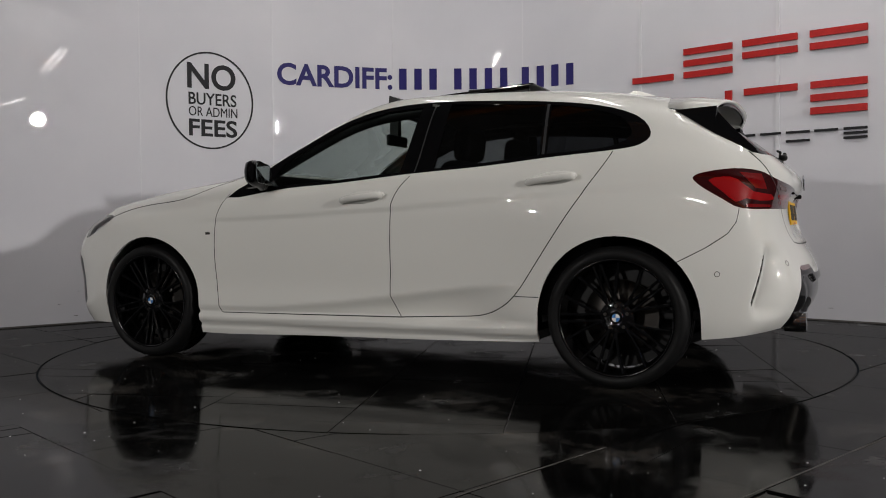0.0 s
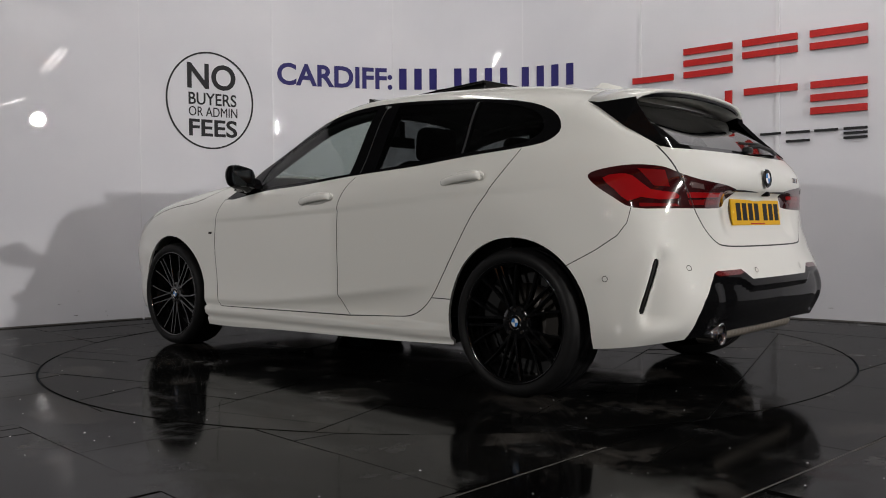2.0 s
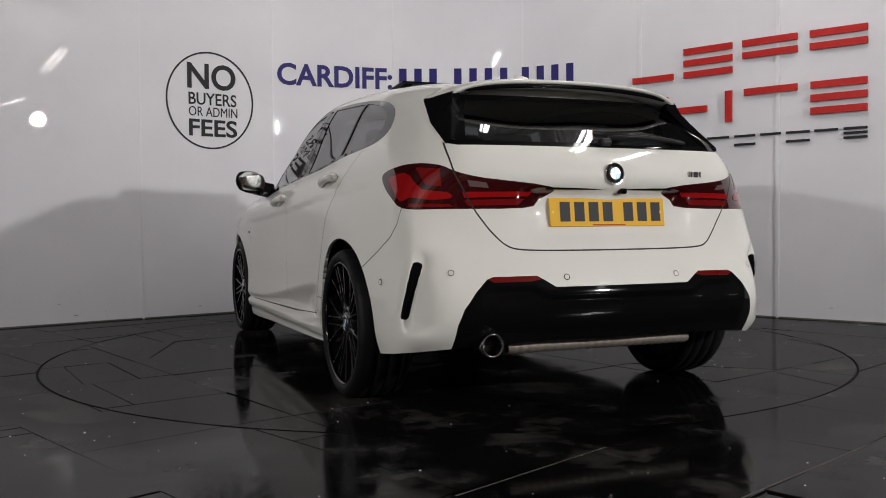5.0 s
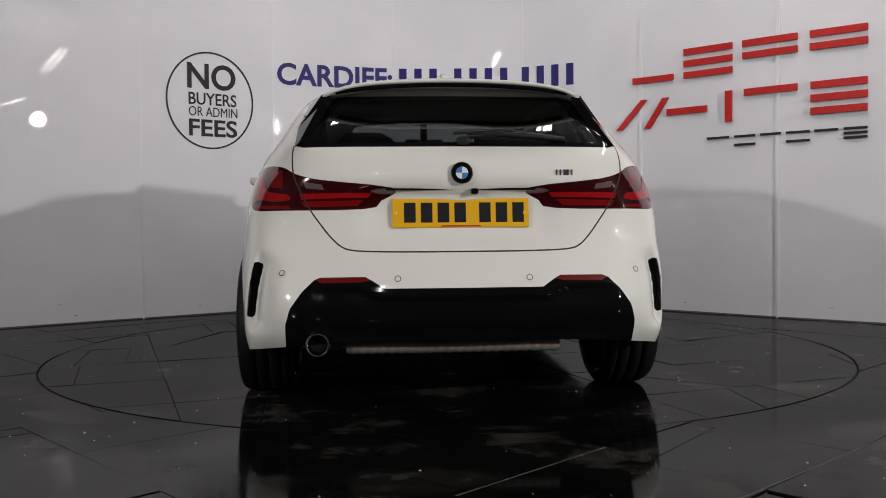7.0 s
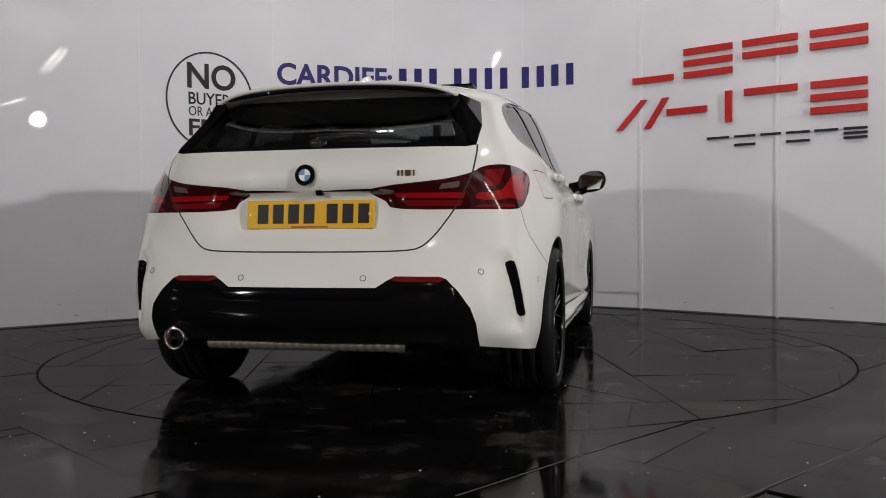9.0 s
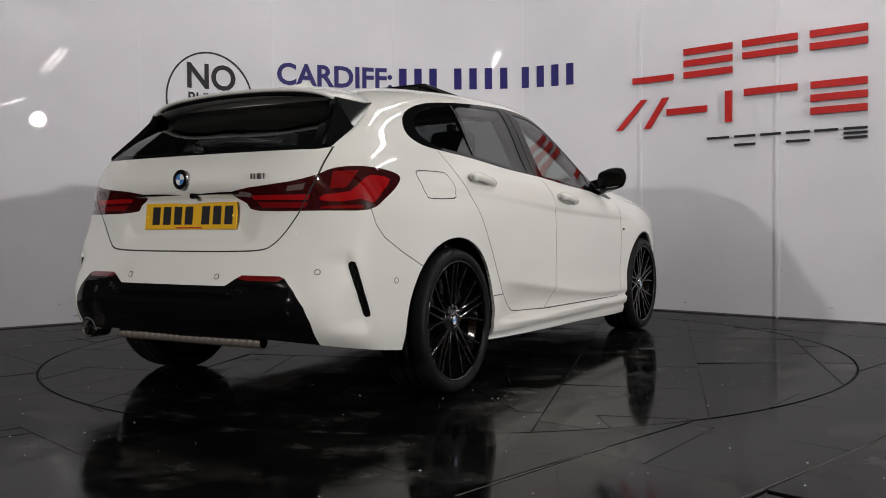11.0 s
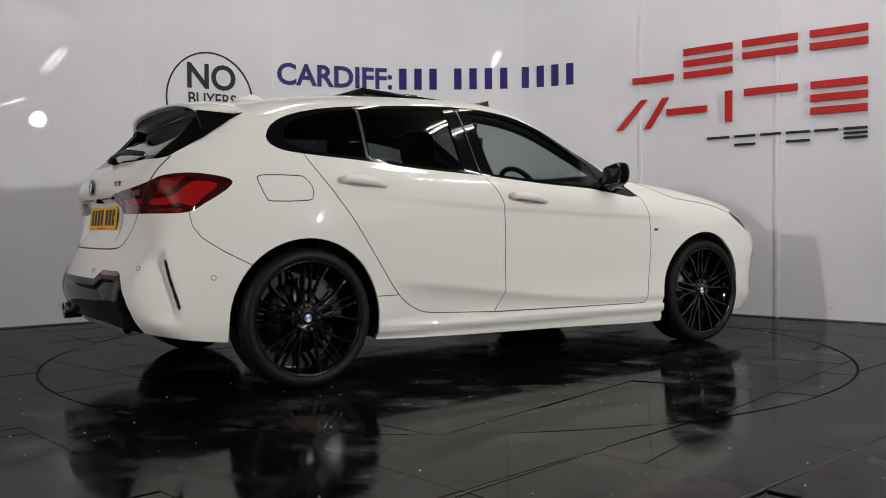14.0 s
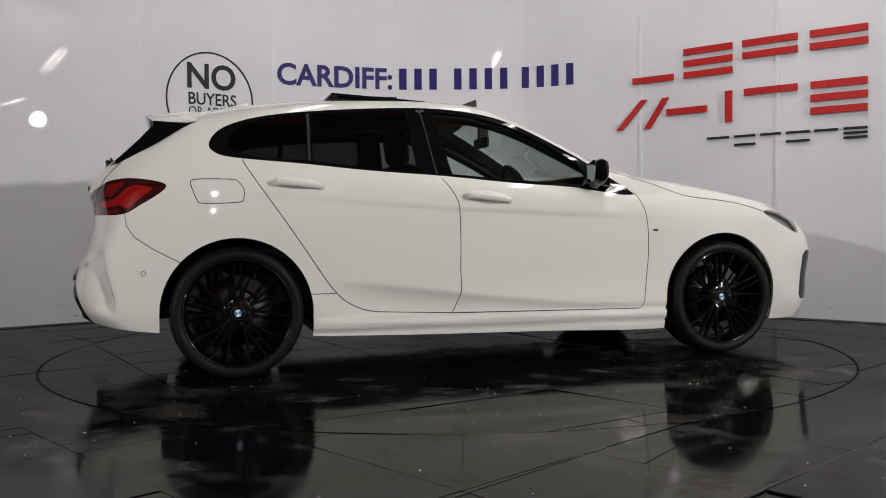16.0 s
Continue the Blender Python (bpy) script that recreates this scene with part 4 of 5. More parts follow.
for sd in (1, -1):
    # upright blade beside the rear window
    bm = bmesh.new()
    out = [(-1.545, .588, 1.246), (-1.72, .530, 1.262), (-1.725, .532, 1.235), (-1.79, .566, 1.160), (-1.90, .612, 1.05), (-1.885, .630, 1.036), (-1.72, .625, 1.13)]
    lo = [bm.verts.new((x, (y + 0.006) * sd, z)) for x, y, z in out]
    hi = [bm.verts.new((x + 0.01, (y - 0.03) * sd, z - 0.004)) for x, y, z in out]
    bm.faces.new(lo)
    bm.faces.new(hi[::-1])
    for k in range(len(out)):
        bm.faces.new((lo[k], hi[k], hi[(k + 1) % len(out)], lo[(k + 1) % len(out)]))
    bmesh.ops.recalc_face_normals(bm, faces=bm.faces[:])
    part("window_blade", bm, BLACK, gate, "gloss black blade beside the rear window")
bm = bmesh.new()
rr = []
for x, h, w in ((-1.34, 0.0, 0.012), (-1.335, 0.028, 0.012), (-1.25, 0.048, 0.012), (-1.225, 0.05, 0.010), (-1.19, 0.028, 0.020), (-1.10, 0.008, 0.026), (-1.06, 0.0, 0.012)):
    base = skin("z", x, 0.0).z - 0.006
    rr.append([bm.verts.new((x, s * w, base)) for s in (-2, )] + [bm.verts.new((x, -w * 0.5, base + h)), bm.verts.new((x, w * 0.5, base + h)), bm.verts.new((x, 2 * w, base))])
for A, B in zip(rr, rr[1:]):
    for k in range(3):
        bm.faces.new((A[k], A[k + 1], B[k + 1], B[k]))
bmesh.ops.recalc_face_normals(bm, faces=bm.faces[:])
part("fin_aerial", bm, PAINT, CAR, "white shark fin aerial", True)
bm = rbox(-0.80, -0.27, -0.42, 0.42, 0, 0.012, 0.005)
for v in bm.verts:
    v.co.z += 1.438 + 0.030 * ease(-0.35, -0.8, v.co.x) - 0.03 * (v.co.y / 0.42) ** 2
part("sunroof", bm, BLACK, CAR, "black glass sunroof tilted open")
for yy in (-0.36, 0.36):
    part("sunroof_arm", rbox(-0.76, -0.42, yy - 0.008, yy + 0.008, 1.395, 1.446, 0.003), PLASTIC, CAR)
bm = bmesh.new()
prism(bm, [(0.035, 1.400), (-0.06, 1.405), (0.03, 1.44)], lambda a, b, d: Vector((a, -0.42 + d, b)), 0.84)
bmesh.ops.recalc_face_normals(bm, faces=bm.faces[:])
part("wind_deflector", bm, PLASTIC, CAR, "black sunroof wind deflector")
bm = rbox(-1.99, -1.95, -0.04, 0.01, 1.035, 1.066, 0.012, 3)
part("wiper_pivot", bm, PLASTIC, gate, "black wiper pivot cap", True)
bm = bmesh.new()
tube(bm, [(-1.975, -0.03, 1.066), (-1.968, -0.16, 1.078), (-1.955, -0.32, 1.068), (-1.935, -0.42, 1.058)], 0.0095, 8)
tube(bm, [(-1.945, 0.02, 1.082), (-1.945, -0.2, 1.092), (-1.925, -0.42, 1.066)], 0.006, 6)
part("wiper_arm", bm, PLASTIC, gate, "black rear wiper", True)

# ---- plate, badges, sensors ----
tilt = Matrix.Translation((-2.0145, 0, 0.771)) @ Euler((0, radians(6.5), 0)).to_matrix().to_4x4()
plate = part("number_plate", rbox(-0.004, 0.004, -0.262, 0.262, -0.056, 0.056, 0.0025), YELLOW, CAR, "yellow rear plate with dark bars")
plate.matrix_basis = tilt
for y in (0.195, 0.131, 0.067, 0.003, -0.092, -0.156, -0.220):
    bm = bmesh.new()
    box(bm, -0.0052, -0.0030, y - 0.022, y + 0.022, -0.036, 0.040)
    part("plate_bar", bm, INK, plate, "black bar")
bm = bmesh.new()
box(bm, -0.0052, -0.003, -0.075, 0.075, -0.052, -0.047)
part("plate_line", bm, RED, plate, "thin red line")
for y in (0.248, -0.244):
    bm = bmesh.new()
    lathe(bm, [(0.0, 0.0), (0.005, 0.0), (0.006, -0.002)], 12, Matrix.Rotation(radians(90), 4, "Z") @ Matrix.Identity(4))
    ob = part("plate_screw", bm, mat("plate_screw_yellow", (0.8, 0.55, 0.05), 0.4), plate)
    ob.matrix_basis = Matrix.Translation((-0.0065, y, 0))
part("plate_light_strip", rbox(-2.04, -2.02, -0.285, 0.285, 0.857, 0.866, 0.003), BLACK, gate, "black strip over the plate")
part("camera_knob", rbox(-2.055, -2.02, -0.064, -0.036, 0.842, 0.864, 0.006), BLACK, gate)


def roundel(r, parent, at, name="roundel"):
    """A round badge in black, blue and white that faces -x in its own space."""
    ob = part(name, (lambda b: (lathe(b, [(0.0, 0.004), (r * 0.55, 0.004), (r * 0.62, 0.0045), (r * 0.92, 0.0045), (r, 0.0)], 32), b)[1])(bmesh.new()), BLACK, parent, "round black, blue and white badge", True)
    ob.matrix_basis = at
    bm = bmesh.new()
    lathe(bm, [(r * 0.94, 0.003), (r * 0.99, 0.0056), (r * 1.04, 0.0)], 32)
    part("badge_rim", bm, CHROME, ob, "chrome rim", True)
    for k, m in ((0, BLUE), (1, WHITE), (2, BLUE), (3, WHITE)):
        bm = bmesh.new()
        c = bm.verts.new((0, 0.0052, 0))
        arc = [bm.verts.new((r * 0.58 * math.cos(a), 0.0052, r * 0.58 * math.sin(a))) for a in [math.pi / 2 * (k + i / 6) for i in range(7)]]
        for a, b in zip(arc, arc[1:]):
            bm.faces.new((c, b, a))
        part("badge_quarter", bm, m, ob)
    return ob


roundel(0.0405, gate, Matrix.Translation((-2.064, 0, 0.921)) @ Euler((0, radians(4), 0)).to_matrix().to_4x4() @ Matrix.Rotation(radians(90), 4, "Z"), "rear_badge")
for k, (w, y) in enumerate(((0.008, -0.365), (0.008, -0.380), (0.022, -0.402), (0.007, -0.425))):
    p = skin("x", abs(y), 0.92)
    part("model_badge_bar", rbox(p.x - 0.006, p.x + 0.004, y - w / 2, y + w / 2, 0.912, 0.935, 0.002), CHROME, gate, "small chrome bar")
for sd in (1, -1):
    p = skin("y", 0.904, 0.691)
    part("wing_badge", rbox(0.890, 0.918, (p.y - 0.003) * sd if sd > 0 else -(p.y + 0.004), (p.y + 0.004) * sd if sd > 0 else -(p.y - 0.003), 0.684, 0.697, 0.002), STEEL, CAR, "small silver side badge")
    for (sx, sy, sz) in ((-1.77, .859, .508), (-2.01, .669, .536), (-2.114, .242, .533)):
        flat = GRID.reshape(-1, 3)
        i = int(np.argmin(((flat - np.array((sx, sy, sz))) ** 2).sum(1)))
        j, k = divmod(i, NU)
        j, k = min(max(j, 1), NV - 2), min(max(k, 1), NU - 2)
        n = Vector(np.cross(GRID[j, k + 1] - GRID[j, k - 1], GRID[j + 1, k] - GRID[j - 1, k])).normalized()
        if n.dot(Vector((sx, sy, 0))) < 0:
            n = -n
        at, n = Vector((flat[i][0], flat[i][1] * sd, flat[i][2])), Vector((n.x, n.y * sd, n.z))
        rot = n.to_track_quat("Y", "Z").to_matrix().to_4x4()
        bm = bmesh.new()
        lathe(bm, [(0.0, 0.0022), (0.0095, 0.0022)], 20, Matrix.Translation(at) @ rot)
        sensor = part("parking_sensor", bm, PAINT, CAR, "white parking sensor in a dark ring", True)
        bm = bmesh.new()
        lathe(bm, [(0.0095, 0.0024), (0.0122, 0.0024)], 20, Matrix.Translation(at) @ rot)
        part("sensor_ring", bm, GAP, sensor)

# ---- mirrors ----
for sd in (1, -1):
    bm = bmesh.new()
    bmesh.ops.create_cube(bm, size=1)
    bmesh.ops.subdivide_edges(bm, edges=bm.edges[:], cuts=5, use_grid_fill=True)
    for v in bm.verts:
        c = v.co * 2
        n = c.normalized() * max(abs(c.x), abs(c.y), abs(c.z)) if c.length else c
        c = c.lerp(n, 0.82)
        x, y, z = c.x * 0.046, c.y * 0.096, c.z * 0.070
        if x < -0.04:
            x = -0.04 + (x + 0.04) * 0.3
        x -= 0.25 * (y if y > 0 else 0)
        z += 0.10 * y - (0.02 if y < -0.05 else 0)
        y *= (1 - 0.18 * (x > 0.04))
        v.co = Vector((0.545 + x, (0.945 + y) * sd, 1.000 + z))
    bmesh.ops.recalc_face_normals(bm, faces=bm.faces[:])
    mirror = part("door_mirror", bm, BLACK, CAR, "gloss black door mirror", True)
    bm = bmesh.new()
    vs = [bm.verts.new((0.498 - 0.22 * max(0, b), (0.95 + b * 0.92) * sd, 1.0 + c)) for b, c in curve([(-.085, -.045), (0, -.052), (.075, -.04), (.085, .03), (.06, .062), (-.03, .055), (-.085, .03)], 3, True)]
    bm.faces.new(vs)
    part("mirror_glass", bm, CHROME, mirror, "mirror glass")
    bm = bmesh.new()
    prism(bm, [(0.50, 0.925), (0.64, 0.905), (0.60, 0.985), (0.54, 0.99)], lambda a, b, d: Vector((a - d * 0.15, (0.80 + d) * sd, b + d * 0.2)), 0.12)
    bmesh.ops.recalc_face_normals(bm, faces=bm.faces[:])
    part("mirror_foot", bm, BLACK, mirror, "black mirror foot")

# ---- underside and exhaust ----
part("underbody", (lambda b: (box(b, -1.90, 1.98, -0.50, 0.50, 0.27, 0.31), box(b, -0.95, 0.95, -0.82, 0.82, 0.185, 0.225), b)[2])(bmesh.new()), PLASTIC, CAR, "dark underbody panel")
part("rear_valance", rbox(-1.93, -1.86, -0.62, 0.62, 0.30, 0.42, 0.02), PLASTIC, CAR, "black lower valance")
bm = bmesh.new()
lathe(bm, [(0.034, 0.0), (0.036, 0.085), (0.041, 0.092), (0.0445, 0.088), (0.0455, 0.06), (0.044, 0.0)], 32, Matrix.Translation((-2.012, 0.543, 0.286)) @ Matrix.Rotation(radians(90), 4, "Z"))
part("tailpipe", bm, CHROME, CAR, "chrome tailpipe", True)
bm = bmesh.new()
lathe(bm, [(0.0, 0.02), (0.034, 0.02)], 24, Matrix.Translation((-2.012, 0.543, 0.286)) @ Matrix.Rotation(radians(90), 4, "Z"))
part("tailpipe_core", bm, GAP, CAR)
bm = bmesh.new()
rings = []
for k in range(90):
    y = 0.44 - 0.82 * k / 89
    rings.append((0.024 + (0.003 if (k // 2) % 2 else 0), y))
lathe(bm, rings, 14, Matrix.Translation((-2.0, 0, 0.262)))
part("silencer_hose", bm, RUST, CAR, "ribbed steel silencer pipe", True)

# ---- wheels ----


def wheel(at, sd):
    w = part("wheel", (lambda b: (lathe(b, [(0.252, 0.045), (0.256, 0.052), (0.262, 0.050), (0.262, 0.0), (0.240, -0.02), (0.236, -0.15), (0.262, -0.16)], 64), b)[1])(bmesh.new()), RIM, CAR, "gloss black multi-spoke alloy wheel", True)
    w.matrix_basis = at
    bm = bmesh.new()
    prof = [(0.258, 0.046), (0.266, 0.054), (0.285, 0.058), (0.302, 0.052), (0.3125, 0.036), (0.3165, 0.018)]
    for g in (0.0, -0.052, -0.104):
        prof += [(0.3178, g + 0.008), (0.318, g - 0.014), (0.311, g - 0.0145), (0.311, g - 0.0215), (0.318, g - 0.022)]
    prof += [(0.317, -0.142), (0.312, -0.158), (0.29, -0.174), (0.262, -0.165)]
    lathe(bm, prof, 96)
    for v in bm.verts:
        r = math.hypot(v.co.x, v.co.z)
        a = math.atan2(v.co.z, v.co.x)
        if 0.309 < r < 0.3155 and v.co.y > 0.0 and int(a * 96 / (2 * math.pi) + 500) % 3 == 0:
            k = (r - 0.004) / r
            v.co.x, v.co.z = v.co.x * k, v.co.z * k
    part("tyre", bm, RUBBER, w, "black road tyre", True)
    for k in range(5):
        for kind in (-2, -1, 1, 2):
            mid = 2 * math.pi * k / 5
            bm = bmesh.new()
            sec = []
            for r, f, wd, d, dep in ((0.050, 0.0, 0.010, 0.024, 0.03), (0.10, 0.3, 0.0075, 0.028, 0.028), (0.17, 0.65, 0.0065, 0.033, 0.024), (0.2465, 1.0, 0.0075, 0.042, 0.02)):
                if abs(kind) == 1:
                    a, t = mid, 0.0165 * kind
                else:
                    a, t = mid + radians(math.copysign(13 + 10.5 * f, kind)), 0.0
                c, s = math.cos(a), math.sin(a)
                ring = []
                for dw, dd in ((-wd, -dep), (-wd * 0.8, -0.004), (-wd * 0.45, 0), (wd * 0.45, 0), (wd * 0.8, -0.004), (wd, -dep)):
                    tt = t + dw
                    ring.append(bm.verts.new((r * c - tt * s, d + dd, r * s + tt * c)))
                sec.append(ring)
            for A, B in zip(sec, sec[1:]):
                for i in range(6):
                    bm.faces.new((A[i], A[(i + 1) % 6], B[(i + 1) % 6], B[i]))
            bmesh.ops.recalc_face_normals(bm, faces=bm.faces[:])
            part("spoke", bm, RIM, w)
    bm = bmesh.new()
    lathe(bm, [(0.0, 0.026), (0.036, 0.026), (0.05, 0.022), (0.068, 0.024), (0.075, 0.016), (0.078, -0.03)], 40)
    part("hub", bm, RIM, w, smooth=True)
    for k in range(5):
        a = 2 * math.pi * k / 5 + 0.3
        bm = bmesh.new()
        lathe(bm, [(0.0, 0.029), (0.007, 0.029), (0.009, 0.018)], 10, Matrix.Translation((0.052 * math.cos(a), 0, 0.052 * math.sin(a))))
        part("wheel_bolt", bm, STEEL, w)
    roundel(0.031, w, Matrix.Translation((0, 0.026, 0)), "hub_badge")
    bm = bmesh.new()
    lathe(bm, [(0.07, -0.055), (0.165, -0.055), (0.165, -0.075), (0.07, -0.075)], 48)
    part("brake_disc", bm, STEEL, w, "steel brake disc", True)
    bm = bmesh.new()
    prism(bm, [(0.115 * math.cos(t), 0.115 * math.sin(t)) for t in np.linspace(2.4, 3.5, 8)] + [(0.178 * math.cos(t), 0.178 * math.sin(t)) for t in np.linspace(3.5, 2.4, 8)], lambda a, b, d: Vector((a, -0.095 + d, b)), 0.06)
    bmesh.ops.recalc_face_normals(bm, faces=bm.faces[:])
    part("brake_caliper", bm, STEEL, w, "dark grey brake caliper")
    bm = bmesh.new()
    lathe(bm, [(0.0, -0.12), (0.237, -0.12)], 32)
    part("wheel_back", bm, PLASTIC, w)
    return w


first_wheel = wheel(pose(1.335, 0.842, HUB_Z, 0, 14, 0), 1)
copy_thing(first_wheel, pose(-1.335, 0.850, HUB_Z, 0, 2, 0))
copy_thing(first_wheel, pose(1.335, -0.842, HUB_Z, 0, 60, 180))
copy_thing(first_wheel, pose(-1.335, -0.850, HUB_Z, 0, 54, 180))
for wx in WHEELS:
    for sd in (1, -1):
        bm = bmesh.new()
        n = 28
        prev = None
        mid = bm.verts.new((wx, 0.56 * sd, HUB_Z))
        for k in range(n + 1):
            a = -0.12 + (math.pi + 0.24) * k / n
            c = (wx + 0.375 * math.cos(a), HUB_Z + 0.375 * math.sin(a))
            cur = [bm.verts.new((c[0], 0.785 * sd, c[1])), bm.verts.new((c[0], 0.56 * sd, c[1]))]
            if prev:
                bm.faces.new((prev[0], cur[0], cur[1], prev[1]))
                bm.faces.new((prev[1], cur[1], mid))
            prev = cur
        bmesh.ops.recalc_face_normals(bm, faces=bm.faces[:])
        part("wheel_arch_liner", bm, PLASTIC, CAR, "black wheel arch liner", True)

# ---- cabin ----


def cushion(name, x0, x1, y0, y1, z0, z1, lean=0.0, r=0.04, m=FABRIC, parent=CAR, label=""):
    bm = rbox(x0, x1, y0, y1, z0, z1, r, 4)
    for v in bm.verts:
        v.co.x -= (v.co.z - z0) * lean
    return part(name, bm, m, parent, label, True)


for yy in (0.37, -0.37):
    seat = cushion("front_seat", -0.25, 0.28, yy - 0.25, yy + 0.25, 0.36, 0.52, label="black front seat")
    cushion("seat_back", -0.30, -0.16, yy - 0.24, yy + 0.24, 0.45, 1.06, 0.32, 0.05, parent=seat)
    cushion("head_restraint", -0.47, -0.37, yy - 0.13, yy + 0.13, 1.06, 1.24, 0.1, 0.045, parent=seat)
bench = cushion("rear_seat", -1.15, -0.65, -0.60, 0.60, 0.38, 0.54, label="black rear bench seat")
cushion("bench_back", -1.22, -1.08, -0.60, 0.60, 0.50, 1.03, 0.3, 0.05, parent=bench)
for yy in (0.36, -0.36, 0.0):
    cushion("head_restraint", -1.38, -1.29, yy - 0.13, yy + 0.13, 1.00, 1.13 if yy else 1.06, 0.1, 0.04, parent=bench)
cushion("dashboard", 0.42, 0.98, -0.70, 0.70, 0.62, 0.93, -0.1, 0.06, PLASTIC, label="black dashboard")
cushion("parcel_shelf", -1.80, -1.36, -0.60, 0.60, 0.93, 0.96, 0.0, 0.01, PLASTIC, label="dark parcel shelf")
bm = bmesh.new()
ring = [Vector((0.30, -0.37, 0.90)) + 0.175 * (math.cos(t) * Vector((0, 1, 0)) + math.sin(t) * Vector((-0.42, 0, 0.9))) for t in [2 * math.pi * k / 32 for k in range(32)]]
tube(bm, ring, 0.016, 8, True)
sw = part("steering_wheel", bm, PLASTIC, CAR, "black steering wheel", True)
bm = bmesh.new()
tube(bm, [(0.30, -0.37 - 0.17, 0.90), (0.32, -0.37, 0.89), (0.30, -0.37 + 0.17, 0.90)], 0.022, 8)
tube(bm, [(0.32, -0.37, 0.89), (0.50, -0.37, 0.82)], 0.04, 10)
part("steering_boss", bm, PLASTIC, sw, smooth=True)
part("interior_mirror", rbox(0.19, 0.215, -0.12, 0.12, 1.20, 1.265, 0.01), PLASTIC, CAR, "black interior mirror")
bm = bmesh.new()
box(bm, 0.185, 0.24, -0.02, 0.02, 1.26, 1.36)
part("mirror_stalk", bm, PLASTIC, CAR)
bm = bmesh.new()
rows = []
for x in (0.0, -0.35, -0.8, -1.2, -1.42):
    rows.append([bm.verts.new((x, y, skin("z", x, min(abs(y), 0.48)).z - 0.045)) for y in (-0.56, -0.4, -0.2, 0.0, 0.2, 0.4, 0.56)])
for A, B in zip(rows, rows[1:]):
    for k in range(6):
        bm.faces.new((A[k], B[k], B[k + 1], A[k + 1]))
part("headlining", bm, LINING, CAR, "pale cloth headlining", True)
for sd in (1, -1):
    bm = bmesh.new()
    rail = []
    for x, z in curve([(.66, 1.00), (.39, 1.145), (.13, 1.262), (-.10, 1.312), (-.38, 1.328), (-.8, 1.31), (-1.17, 1.268), (-1.40, 1.20)], 3):
        p = skin("y", x, z)
        rail.append((x, (p.y - 0.045) * sd, z - 0.012))
    tube(bm, rail, 0.034, 8)
    part("pillar_lining", bm, PLASTIC, CAR, "dark inner lining of the roof edge", True)
    bm = bmesh.new()
    tube(bm, [(-.30, (skin("y", -.30, .98).y - 0.06) * sd, .95), (-.37, (skin("y", -.36, 1.32).y - 0.05) * sd, 1.32)], 0.05, 8)
    part("pillar_lining", bm, PLASTIC, CAR, "dark inner lining of the middle pillar", True)
part("cabin_floor", rbox(-1.9, 1.0, -0.78, 0.78, 0.30, 0.34, 0.01), FABRIC, CAR)
for sd in (1, -1):
    part("door_lining", rbox(-1.25, 0.85, min(0.76 * sd, 0.79 * sd), max(0.76 * sd, 0.79 * sd), 0.30, 0.90, 0.01), PLASTIC, CAR, "black door lining")
# ---- writing and signs on the display wall ----


def letters(word, size, x_from, x_to, z0, z1, material, parent, fat=0.0, depth=0.004):
    """Each letter of a word as a part, spread from x_from to x_to along the wall, from z0 to z1 high."""
    s0, s1 = run_at(x_from), run_at(x_to)

    def flat(text):
        c = bpy.data.curves.new("letter", "FONT")
        c.body, c.size, c.offset, c.extrude, c.resolution_u = text, 1.0, fat, 0.5, 4
        ob = bpy.data.objects.new("letter", c)
        me = bpy.data.meshes.new_from_object(ob)
        bpy.data.objects.remove(ob)
        return me

    whole = np.array([v.co[:] for v in flat(word).vertices])
    lo, hi = whole.min(0), whole.max(0)
    caps = np.array([v.co[:] for v in flat("H").vertices])
    zl, zh = caps[:, 1].min(), caps[:, 1].max()
    left = lo[0]
    for k, ch in enumerate(word):
        if ch == " ":
            continue
        upto = np.array([v.co[:] for v in flat(word[:k + 1]).vertices])[:, 0].max()
        me = flat(ch)
        own = np.array([v.co[:] for v in me.vertices])
        shift = upto - own[:, 0].max()
        bm = bmesh.new()
        bm.from_mesh(me)
        for v in bm.verts:
            s = s0 + (v.co.x + shift - lo[0]) / (hi[0] - lo[0]) * (s1 - s0)
            z = z0 + (v.co.y - zl) / (zh - zl) * (z1 - z0)
            v.co = on_wall(s, z, 0.0006 + (v.co.z + 0.5) * depth)
        bmesh.ops.recalc_face_normals(bm, faces=bm.faces[:])
        part("letter", bm, material, parent)


fees = holder("wall_sign", "round black outlined wall sign reading NO BUYERS OR ADMIN FEES", "sign")
sc, zc, rs, rz = run_at(-1.962), 1.781, 0.374, 0.398
bm = bmesh.new()
N = 72
ring = []
for k in range(N):
    c, s = math.cos(2 * math.pi * k / N), math.sin(2 * math.pi * k / N)
    ring.append([bm.verts.new(on_wall(sc + (rs + o) * c, zc + (rz + o) * s, d)) for o, d in ((-0.007, 0.0005), (-0.007, 0.005), (0.007, 0.005), (0.007, 0.0005))])
for k in range(N):
    A, B = ring[k], ring[(k + 1) % N]
    for i in range(4):
        bm.faces.new((A[i], A[(i + 1) % 4], B[(i + 1) % 4], B[i]))
bmesh.ops.recalc_face_normals(bm, faces=bm.faces[:])
part("ring", bm, INK, fees)
letters("NO", 1, -2.120, -1.782, 1.875, 2.085, INK, fees, 0.022)
letters("BUYERS", 1, -2.112, -1.778, 1.742, 1.842, INK, fees, 0.012)
letters("OR ADMIN", 1, -2.112, -1.772, 1.648, 1.725, INK, fees, 0.0)
letters("FEES", 1, -2.112, -1.775, 1.482, 1.622, INK, fees, 0.02)

